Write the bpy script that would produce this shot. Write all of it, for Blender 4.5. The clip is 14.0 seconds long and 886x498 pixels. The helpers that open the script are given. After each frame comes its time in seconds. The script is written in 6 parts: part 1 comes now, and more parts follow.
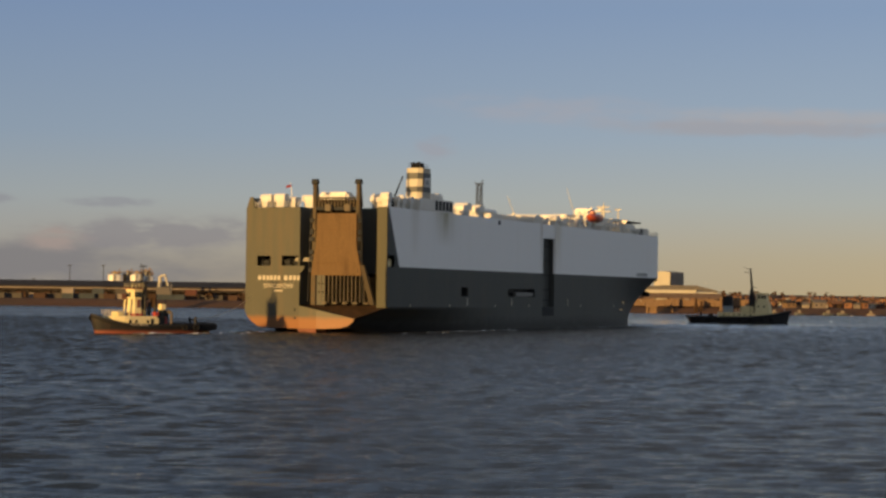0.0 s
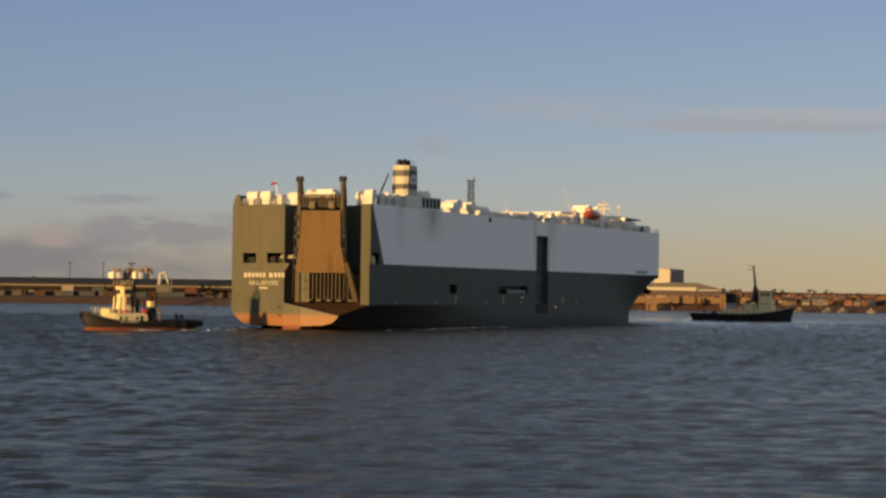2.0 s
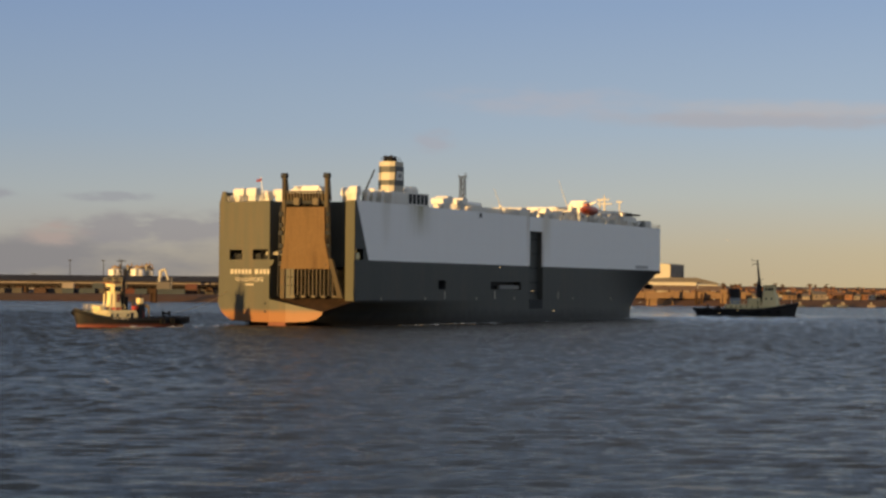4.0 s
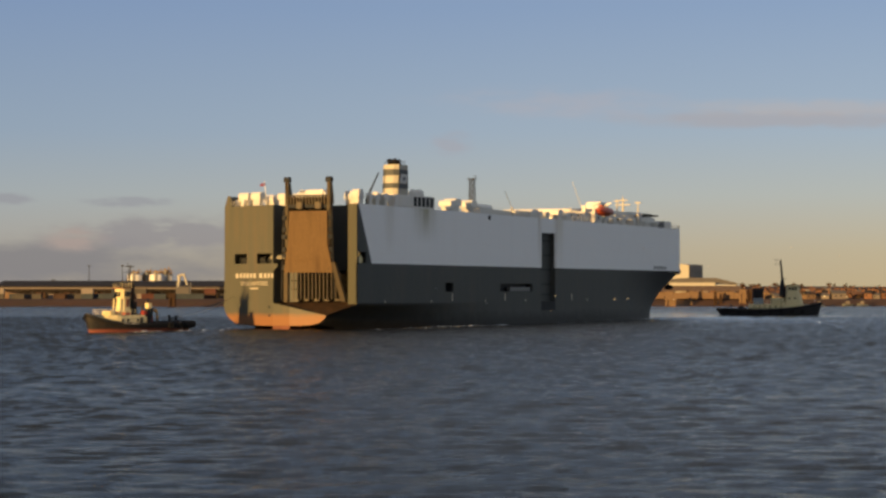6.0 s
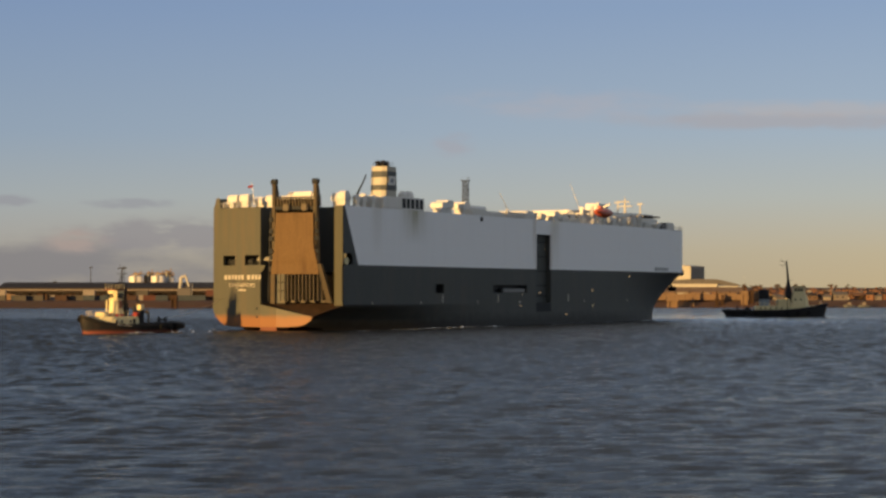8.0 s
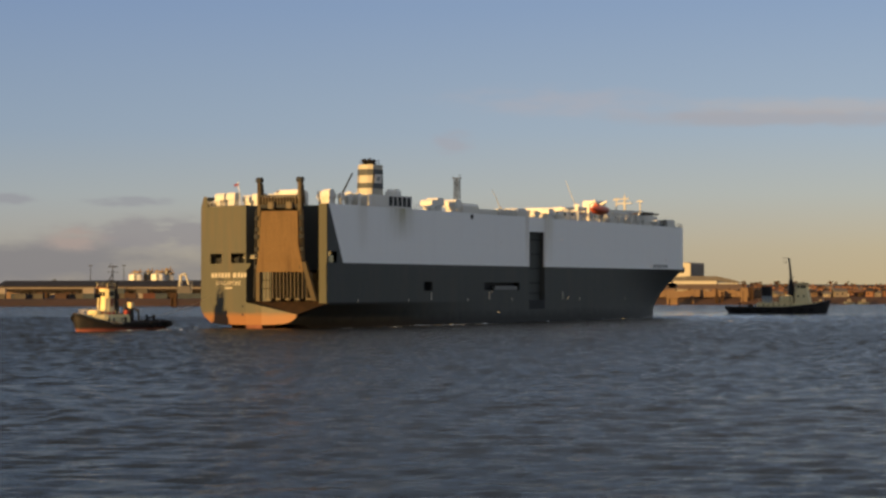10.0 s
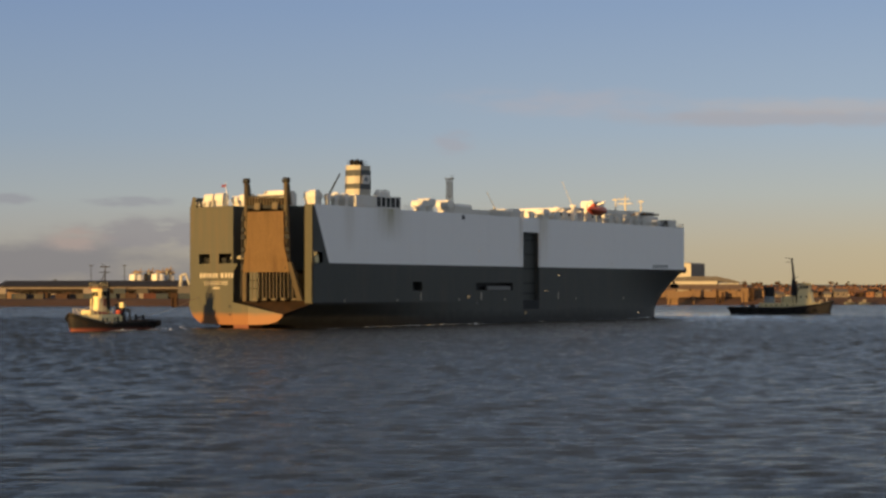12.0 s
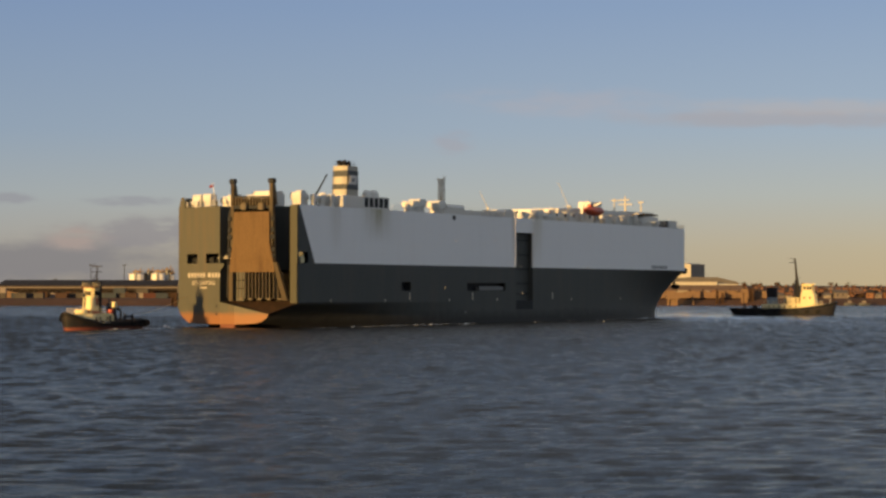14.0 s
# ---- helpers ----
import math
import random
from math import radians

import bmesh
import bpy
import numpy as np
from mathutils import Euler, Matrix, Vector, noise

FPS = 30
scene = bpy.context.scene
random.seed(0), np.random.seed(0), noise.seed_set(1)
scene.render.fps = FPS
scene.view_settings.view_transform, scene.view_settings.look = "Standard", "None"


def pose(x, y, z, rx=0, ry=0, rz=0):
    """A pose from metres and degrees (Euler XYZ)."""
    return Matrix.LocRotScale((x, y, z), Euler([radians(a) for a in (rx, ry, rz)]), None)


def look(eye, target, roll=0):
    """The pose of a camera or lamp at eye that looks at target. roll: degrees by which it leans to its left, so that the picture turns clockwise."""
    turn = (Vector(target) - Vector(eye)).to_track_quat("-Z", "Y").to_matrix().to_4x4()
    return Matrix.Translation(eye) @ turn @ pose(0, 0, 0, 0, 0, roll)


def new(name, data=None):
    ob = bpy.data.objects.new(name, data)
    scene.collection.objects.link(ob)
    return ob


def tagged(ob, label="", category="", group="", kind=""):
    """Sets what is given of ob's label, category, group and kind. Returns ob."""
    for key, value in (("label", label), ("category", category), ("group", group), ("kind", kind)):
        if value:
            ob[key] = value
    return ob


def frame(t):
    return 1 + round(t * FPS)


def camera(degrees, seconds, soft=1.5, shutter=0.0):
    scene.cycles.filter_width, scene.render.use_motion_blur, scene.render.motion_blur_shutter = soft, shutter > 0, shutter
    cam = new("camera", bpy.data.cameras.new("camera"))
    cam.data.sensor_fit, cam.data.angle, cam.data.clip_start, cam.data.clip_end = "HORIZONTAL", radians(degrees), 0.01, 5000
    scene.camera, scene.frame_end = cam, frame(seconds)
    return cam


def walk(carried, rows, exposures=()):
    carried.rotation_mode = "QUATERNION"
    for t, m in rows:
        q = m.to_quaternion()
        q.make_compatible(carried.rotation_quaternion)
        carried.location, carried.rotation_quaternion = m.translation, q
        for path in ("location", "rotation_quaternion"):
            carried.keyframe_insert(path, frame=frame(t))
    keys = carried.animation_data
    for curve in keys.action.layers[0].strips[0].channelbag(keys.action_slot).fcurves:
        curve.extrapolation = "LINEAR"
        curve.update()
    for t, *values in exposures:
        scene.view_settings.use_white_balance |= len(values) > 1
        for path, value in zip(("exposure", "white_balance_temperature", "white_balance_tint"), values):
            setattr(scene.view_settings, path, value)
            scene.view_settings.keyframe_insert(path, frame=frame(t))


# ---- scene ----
cam = camera(24.90, 14.0, soft=2.7)
EYE_HEIGHT = 7.93

CAMERA_ROWS = [  # seconds, degrees to the right, up, lean
    (0.0, 0.000, 1.311, 0.758),
    (0.5, -0.002, 1.336, 0.798),
    (1.0, -0.022, 1.267, 0.741),
    (1.5, -0.015, 1.245, 0.669),
    (2.0, -0.000, 1.235, 0.747),
    (2.5, -0.023, 1.200, 0.648),
    (3.0, -0.045, 1.197, 0.633),
    (3.2, -0.040, 1.190, 0.620),
    (5.3, -0.370, 1.020, -0.020),
    (5.5, -0.553, 1.075, -0.135),
    (6.0, -0.523, 1.187, 0.019),
    (6.5, -0.552, 1.188, 0.028),
    (7.0, -0.576, 1.217, -0.019),
    (7.5, -0.570, 1.220, -0.008),
    (8.0, -0.570, 1.229, -0.011),
    (10.5, -0.560, 1.149, -0.127),
    (11.0, -0.545, 1.179, -0.036),
    (11.5, -0.569, 1.160, -0.090),
    (12.0, -0.578, 1.162, -0.094),
    (12.5, -0.559, 1.176, -0.007),
    (13.0, -0.574, 1.151, -0.026),
    (13.5, -0.580, 1.165, 0.026),
    (14.0, -0.575, 1.167, 0.031),
]
SHIP_ROWS = [  # seconds, x, y, heading in degrees clockwise from north
    (0.0, -26.03, 405.57, 22.704),
    (1.0, -27.60, 405.84, 23.260),
    (2.0, -29.17, 406.18, 23.822),
    (3.0, -30.73, 406.60, 24.387),
    (4.0, -32.27, 407.09, 24.954),
    (5.0, -33.82, 407.67, 25.526),
    (6.0, -35.37, 408.34, 26.101),
    (7.0, -36.90, 409.09, 26.677),
    (8.0, -38.46, 409.94, 27.256),
    (9.0, -40.01, 410.88, 27.836),
    (10.0, -41.55, 411.92, 28.418),
    (11.0, -43.08, 413.04, 28.999),
    (12.0, -44.62, 414.28, 29.582),
    (13.0, -46.14, 415.62, 30.164),
    (14.0, -47.67, 417.07, 30.746),
]


def aim(right, up, lean):
    """The camera's pose on its stand on the near bank."""
    return pose(0, 0, EYE_HEIGHT, 90 + up, 0, -right) @ pose(0, 0, 0, 0, 0, lean)


walk(cam, [(t, aim(a, b, c)) for t, a, b, c in CAMERA_ROWS], exposures=[(0.0, 0.55), (1.5, 0.58), (2.0, 0.62), (2.5, 0.58), (3.0, 0.66), (5.2, 0.78), (5.6, 0.77), (6.2, 0.7), (14.0, 0.69)])

# ---- light ----
SUN_HEADING = 31.2   # degrees clockwise from north, the way the light travels
SUN_HEIGHT = 3.5
lamp = bpy.data.lights.new("sun", "SUN")
lamp.energy, lamp.angle, lamp.color = 4.9, radians(1.3), (1.0, 0.6, 0.21)
sun = new("sun", lamp)
sun.matrix_world = look((0, 0, 60), (math.sin(radians(SUN_HEADING)) * 100, math.cos(radians(SUN_HEADING)) * 100, 60 - 100 * math.tan(radians(SUN_HEIGHT))))


def node(tree, kind, **values):
    n = tree.nodes.new(kind)
    for key, value in values.items():
        n.inputs[key.replace("_", " ")].default_value = value
    return n


def math_node(tree, op, a, b=None, c=None):
    n = tree.nodes.new("ShaderNodeMath")
    n.operation = op
    for i, v in enumerate((a, b, c)):
        if v is None:
            continue
        if isinstance(v, (int, float)):
            n.inputs[i].default_value = v
        else:
            tree.links.new(v, n.inputs[i])
    return n.outputs[0]


def mix_node(tree, factor, a, b, blend="MIX"):
    n = tree.nodes.new("ShaderNodeMix")
    n.data_type, n.blend_type = "RGBA", blend
    for slot, v in ((0, factor), (6, a), (7, b)):
        if isinstance(v, (int, float)):
            n.inputs[slot].default_value = v
        elif isinstance(v, (tuple, list)):
            n.inputs[slot].default_value = (*v[:3], 1)
        else:
            tree.links.new(v, n.inputs[slot])
    return n.outputs[2]


def ramp_node(tree, value, stops):
    n = tree.nodes.new("ShaderNodeValToRGB")
    tree.links.new(value, n.inputs[0])
    els = n.color_ramp.elements
    while len(els) < len(stops):
        els.new(0.5)
    for e, (p, c) in zip(els, stops):
        e.position, e.color = p, (*c, 1) if len(c) == 3 else c
    return n.outputs[0]


def make_world():
    world = bpy.data.worlds.new("evening_sky")
    scene.world = world
    world.use_nodes = True
    tree = world.node_tree
    tree.nodes.clear()
    out = tree.nodes.new("ShaderNodeOutputWorld")
    back = tree.nodes.new("ShaderNodeBackground")
    sky = tree.nodes.new("ShaderNodeTexSky")
    sky.sky_type, sky.sun_disc = "NISHITA", False
    sky.sun_elevation = radians(SUN_HEIGHT)
    sky.sun_rotation = radians(SUN_HEADING + 180)
    sky.air_density, sky.dust_density, sky.ozone_density = 1.0, 1.0, 1.0
    coord = tree.nodes.new("ShaderNodeTexCoord")
    split = tree.nodes.new("ShaderNodeSeparateXYZ")
    tree.links.new(coord.outputs["Generated"], split.inputs[0])
    x, y, z = split.outputs
    # evening haze: the low sky runs from warm at the horizon to blue, warmer to the north-east
    height = math_node(tree, "MULTIPLY", math_node(tree, "ARCSINE", z), 180 / math.pi / 45)
    warm = ramp_node(tree, height, HAZE_EAST)
    cool = ramp_node(tree, height, HAZE_WEST)
    turn = tree.nodes.new("ShaderNodeMapRange")
    tree.links.new(math_node(tree, "ARCTAN2", x, y), turn.inputs[0])
    turn.inputs[1].default_value, turn.inputs[2].default_value = radians(-14), radians(13)
    haze = mix_node(tree, turn.outputs[0], cool, warm)
    haze = mix_node(tree, 1.0, haze, (HAZE_LIGHT, HAZE_LIGHT, HAZE_LIGHT), "MULTIPLY")
    colour = mix_node(tree, 0.88, sky.outputs[0], haze)

    def cloud(colour, azimuth, height, wide, tall, tint, amount, scale, slant=0.0, soft=0.25):
        """One bank of cloud, centred azimuth and height (degrees) from north and the horizon."""
        across = math_node(tree, "MULTIPLY", math_node(tree, "ARCTAN2", x, y), 180 / math.pi)
        up = math_node(tree, "MULTIPLY", math_node(tree, "ARCSINE", z), 180 / math.pi)
        da = math_node(tree, "SUBTRACT", across, azimuth)
        de = math_node(tree, "SUBTRACT", up, math_node(tree, "MULTIPLY_ADD", da, slant, height))
        u = math_node(tree, "DIVIDE", da, wide)
        v = math_node(tree, "DIVIDE", de, tall)
        r2 = math_node(tree, "ADD", math_node(tree, "MULTIPLY", u, u), math_node(tree, "MULTIPLY", v, v))
        fall = math_node(tree, "POWER", 2.718, math_node(tree, "MULTIPLY", r2, -1.0))
        where = tree.nodes.new("ShaderNodeCombineXYZ")
        tree.links.new(across, where.inputs[0])
        tree.links.new(math_node(tree, "MULTIPLY", up, 3.2), where.inputs[1])
        noise_tex = node(tree, "ShaderNodeTexNoise", Scale=scale, Detail=6.0, Roughness=0.55)
        tree.links.new(where.outputs[0], noise_tex.inputs["Vector"])
        body = math_node(tree, "MULTIPLY", fall, math_node(tree, "MULTIPLY_ADD", noise_tex.outputs[0], 2.4, -0.35))
        edge = tree.nodes.new("ShaderNodeMapRange")
        edge.interpolation_type = "SMOOTHSTEP"
        tree.links.new(body, edge.inputs[0])
        edge.inputs[1].default_value, edge.inputs[2].default_value = 0.12, 0.12 + soft * 2
        edge.inputs[3].default_value, edge.inputs[4].default_value = 0.0, amount
        return mix_node(tree, edge.outputs[0], colour, tint)

    for row in CLOUDS:
        colour = cloud(colour, *row)
    tree.links.new(colour, back.inputs[0])
    back.inputs[1].default_value = SKY_STRENGTH
    tree.links.new(back.outputs[0], out.inputs[0])


SKY_STRENGTH = 0.1
HAZE_LIGHT = 6.4
# height as a part of 45 degrees, colour
HAZE_EAST = [(0.0, (0.55, 0.44, 0.26)), (0.025, (0.51, 0.445, 0.31)), (0.06, (0.43, 0.465, 0.46)), (0.1, (0.335, 0.425, 0.545)), (0.18, (0.235, 0.335, 0.53)), (0.3, (0.29, 0.36, 0.48)), (0.5, (0.35, 0.385, 0.45)), (1.0, (0.42, 0.44, 0.475))]
HAZE_WEST = [(0.0, (0.31, 0.28, 0.25)), (0.03, (0.37, 0.365, 0.345)), (0.06, (0.34, 0.39, 0.43)), (0.1, (0.26, 0.345, 0.47)), (0.18, (0.19, 0.28, 0.47)), (0.3, (0.125, 0.155, 0.215)), (0.5, (0.115, 0.13, 0.155)), (1.0, (0.36, 0.38, 0.42))]
# azimuth, height, width, depth, tint, amount, grain, slant, softness
CLOUDS = [
    (9.6, 4.82, 5.4, 0.28, (2.45, 2.25, 2.3), 0.6, 0.5, -0.012, 0.35),
    (9.8, 5.15, 4.4, 0.27, (3.0, 2.65, 2.5), 0.45, 0.6, -0.01, 0.4),
    (3.2, 5.3, 4.0, 0.5, (2.6, 2.5, 2.7), 0.5, 0.7, -0.03, 0.5),
    (-0.3, 4.2, 0.6, 0.4, (2.3, 2.2, 2.4), 0.5, 1.2, 0.0, 0.4),
    (-14.0, 0.75, 8.5, 0.75, (1.45, 1.38, 1.4), 0.9, 0.3, 0.0, 0.3),
    (-8.2, 1.6, 3.6, 0.5, (1.7, 1.6, 1.65), 0.75, 0.9, 0.03, 0.3),
    (-10.9, 1.45, 0.9, 0.36, (2.7, 2.1, 1.8), 0.65, 0.9, 0.0, 0.35),
    (-12.9, 2.55, 0.9, 0.16, (1.85, 1.85, 2.0), 0.7, 1.3, 0.0, 0.3),
    (-9.4, 2.5, 1.2, 0.15, (1.8, 1.8, 1.95), 0.6, 1.4, 0.0, 0.3),
]
make_world()

# ---- materials ----
def material(name, base, rough=0.6, metal=0.0, vary=0.12, grain=1.0, bump=0.1, stain=None, stain_amount=0.0, stain_scale=0.3, spec=0.5, streak=False):
    """A painted or raw surface: base colour with variation at two scales, stains and fine relief."""
    m = bpy.data.materials.new(name)
    m.use_nodes = True
    tree = m.node_tree
    b = tree.nodes["Principled BSDF"]
    b.inputs["Metallic"].default_value = metal
    b.inputs["Specular IOR Level"].default_value = spec
    coord = tree.nodes.new("ShaderNodeTexCoord")
    vec = coord.outputs["Object"]
    if streak:
        mp = tree.nodes.new("ShaderNodeMapping")
        mp.inputs["Scale"].default_value = (1.0, 1.0, 0.12)
        tree.links.new(vec, mp.inputs[0])
        long_vec = mp.outputs[0]
    else:
        long_vec = vec
    fine = node(tree, "ShaderNodeTexNoise", Scale=grain * 4, Detail=5.0, Roughness=0.6)
    tree.links.new(vec, fine.inputs["Vector"])
    wide = node(tree, "ShaderNodeTexNoise", Scale=stain_scale, Detail=6.0, Roughness=0.65)
    tree.links.new(long_vec, wide.inputs["Vector"])
    light = math_node(tree, "MULTIPLY_ADD", fine.outputs[0], vary, 1 - vary / 2)
    wider = math_node(tree, "MULTIPLY_ADD", wide.outputs[0], vary * 2, 1 - vary)
    both = math_node(tree, "MULTIPLY", light, wider)
    colour = mix_node(tree, 1.0, base, both, "MULTIPLY")
    if stain:
        mask = tree.nodes.new("ShaderNodeMapRange")
        tree.links.new(wide.outputs[0], mask.inputs[0])
        mask.inputs[1].default_value, mask.inputs[2].default_value = 0.5, 0.78
        mask.inputs[4].default_value = stain_amount
        colour = mix_node(tree, mask.outputs[0], colour, stain)
    tree.links.new(colour, b.inputs["Base Color"])
    tree.links.new(math_node(tree, "MULTIPLY_ADD", fine.outputs[0], 0.2, rough - 0.1), b.inputs["Roughness"])
    if bump:
        bp = node(tree, "ShaderNodeBump", Strength=bump, Distance=0.03)
        tree.links.new(fine.outputs[0], bp.inputs["Height"])
        tree.links.new(bp.outputs[0], b.inputs["Normal"])
    return m


def hull_material(name, base, boot, boot_top, rust=0.3, ragged=0.8, vary=0.16):
    """Ship paint over a band of primer near the water, with plate seams and rust runs."""
    m = material(name, base, 0.55, 0, vary, 0.5, 0.05, (0.16, 0.085, 0.035), rust, 0.35, spec=0.25, streak=True)
    tree = m.node_tree
    b = tree.nodes["Principled BSDF"]
    old = b.inputs["Base Color"].links[0].from_socket
    coord = tree.nodes.new("ShaderNodeTexCoord")
    split = tree.nodes.new("ShaderNodeSeparateXYZ")
    tree.links.new(coord.outputs["Object"], split.inputs[0])
    rag = node(tree, "ShaderNodeTexNoise", Scale=0.5, Detail=6.0)
    tree.links.new(coord.outputs["Object"], rag.inputs["Vector"])
    level = math_node(tree, "MULTIPLY_ADD", rag.outputs[0], ragged, split.outputs[2])
    band = tree.nodes.new("ShaderNodeMapRange")
    tree.links.new(level, band.inputs[0])
    band.inputs[1].default_value, band.inputs[2].default_value = boot_top + ragged / 2, boot_top - ragged * 0.3 - 0.3
    colour = mix_node(tree, band.outputs[0], old, boot)
    seam = tree.nodes.new("ShaderNodeTexBrick")
    seam.inputs["Scale"].default_value = 1.0
    seam.inputs["Mortar Size"].default_value = 0.02
    seam.inputs["Mortar Smooth"].default_value = 0.6
    seam.inputs["Brick Width"].default_value, seam.inputs["Row Height"].default_value = 9.0, 2.6
    joined = tree.nodes.new("ShaderNodeCombineXYZ")
    tree.links.new(math_node(tree, "ADD", split.outputs[0], split.outputs[1]), joined.inputs[0])
    tree.links.new(split.outputs[2], joined.inputs[1])
    tree.links.new(joined.outputs[0], seam.inputs["Vector"])
    colour = mix_node(tree, math_node(tree, "MULTIPLY", seam.outputs["Fac"], 0.07), colour, (0.03, 0.03, 0.03))
    tree.links.new(colour, b.inputs["Base Color"])
    dent = node(tree, "ShaderNodeTexNoise", Scale=0.7, Detail=2.0)
    tree.links.new(coord.outputs["Object"], dent.inputs["Vector"])
    bp = node(tree, "ShaderNodeBump", Strength=0.25, Distance=0.12)
    tree.links.new(dent.outputs[0], bp.inputs["Height"])
    tree.links.new(bp.outputs[0], b.inputs["Normal"])
    return m


def water_material():
    """Murky river water: wind ripples over a short chop, weaker in the lee of the ship and between gusts."""
    m = bpy.data.materials.new("river_water")
    m.use_nodes = True
    tree = m.node_tree
    b = tree.nodes["Principled BSDF"]
    b.inputs["Base Color"].default_value = (0.013, 0.0128, 0.0125, 1)
    b.inputs["IOR"].default_value = 1.33
    coord = tree.nodes.new("ShaderNodeTexCoord")

    def stretched(x, y, turn=8):
        mp = tree.nodes.new("ShaderNodeMapping")
        mp.inputs["Scale"].default_value = (x, y, 1.0)
        mp.inputs["Rotation"].default_value = (0, 0, radians(turn))
        tree.links.new(coord.outputs["Object"], mp.inputs[0])
        return mp.outputs[0]

    gust = node(tree, "ShaderNodeTexNoise", Scale=1.0, Detail=4.0, Roughness=0.55)
    tree.links.new(stretched(0.012, 0.03, -6), gust.inputs["Vector"])
    wind = tree.nodes.new("ShaderNodeMapRange")
    tree.links.new(gust.outputs[0], wind.inputs[0])
    for i, v in ((1, 0.34), (2, 0.64), (3, 0.85), (4, 1.25)):
        wind.inputs[i].default_value = v
    # the lee beyond the ship's bow
    split = tree.nodes.new("ShaderNodeSeparateXYZ")
    tree.links.new(coord.outputs["Object"], split.inputs[0])
    u = math_node(tree, "DIVIDE", math_node(tree, "SUBTRACT", split.outputs[0], LEE[0]), LEE[2])
    v = math_node(tree, "DIVIDE", math_node(tree, "SUBTRACT", split.outputs[1], LEE[1]), LEE[3])
    r2 = math_node(tree, "ADD", math_node(tree, "MULTIPLY", u, u), math_node(tree, "MULTIPLY", v, v))
    calm = math_node(tree, "SUBTRACT", 1.0, math_node(tree, "MULTIPLY", math_node(tree, "POWER", 2.718, math_node(tree, "MULTIPLY", r2, -1.0)), 0.85))
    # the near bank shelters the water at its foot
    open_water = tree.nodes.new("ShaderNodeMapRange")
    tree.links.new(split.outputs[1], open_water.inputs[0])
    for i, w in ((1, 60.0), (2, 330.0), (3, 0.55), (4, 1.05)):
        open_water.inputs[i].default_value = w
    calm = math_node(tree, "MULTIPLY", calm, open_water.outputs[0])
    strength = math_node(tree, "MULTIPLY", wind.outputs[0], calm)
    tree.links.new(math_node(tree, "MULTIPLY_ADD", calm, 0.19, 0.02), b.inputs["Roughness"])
    ripple = node(tree, "ShaderNodeTexNoise", Scale=5.0, Detail=5.0, Roughness=0.65)
    swell = node(tree, "ShaderNodeTexNoise", Scale=1.3, Detail=4.0, Roughness=0.6)
    for n, across in ((ripple, 0.6), (swell, 0.48)):
        tree.links.new(stretched(across, 1.0), n.inputs["Vector"])
    b1 = node(tree, "ShaderNodeBump", Distance=SWELL)
    tree.links.new(swell.outputs[0], b1.inputs["Height"])
    b2 = node(tree, "ShaderNodeBump", Distance=RIPPLE)
    tree.links.new(ripple.outputs[0], b2.inputs["Height"])
    for n in (b1, b2):
        tree.links.new(strength, n.inputs["Strength"])
    tree.links.new(b1.outputs[0], b2.inputs["Normal"])
    tree.links.new(b2.outputs[0], b.inputs["Normal"])
    return m


LEE = (82.0, 600.0, 40.0, 130.0)   # x, y and reach of the sheltered water
SWELL, RIPPLE = 0.3, 0.34          # metres


def foam_material():
    m = bpy.data.materials.new("foam")
    m.use_nodes = True
    tree = m.node_tree
    b = tree.nodes["Principled BSDF"]
    b.inputs["Base Color"].default_value = (0.75, 0.78, 0.8, 1)
    b.inputs["Roughness"].default_value = 0.8
    coord = tree.nodes.new("ShaderNodeTexCoord")
    n = node(tree, "ShaderNodeTexNoise", Scale=0.5, Detail=7.0, Roughness=0.7)
    tree.links.new(coord.outputs["Object"], n.inputs["Vector"])
    mr = tree.nodes.new("ShaderNodeMapRange")
    tree.links.new(n.outputs[0], mr.inputs[0])
    mr.inputs[1].default_value, mr.inputs[2].default_value, mr.inputs[4].default_value = 0.48, 0.66, 0.6
    tree.links.new(mr.outputs[0], b.inputs["Alpha"])
    return m


# One hull paint twice: a lighter copy for sunlit plates, a darker for shade.
HULL = hull_material("grey_green_lit_paint", (0.09, 0.089, 0.066), (0.23, 0.11, 0.046), 3.5, 0.3, 0.9, 0.2)
HULL_SHADED = hull_material("grey_green_shaded_paint", (0.061, 0.065, 0.06), (0.022, 0.022, 0.021), 3.4, 0.12, 2.6, 0.14)
WHITE_SIDE = hull_material("white_topside_paint", (0.8, 0.8, 0.79), (0.7, 0.71, 0.71), -50.0, 0.06, 0.8, 0.05)


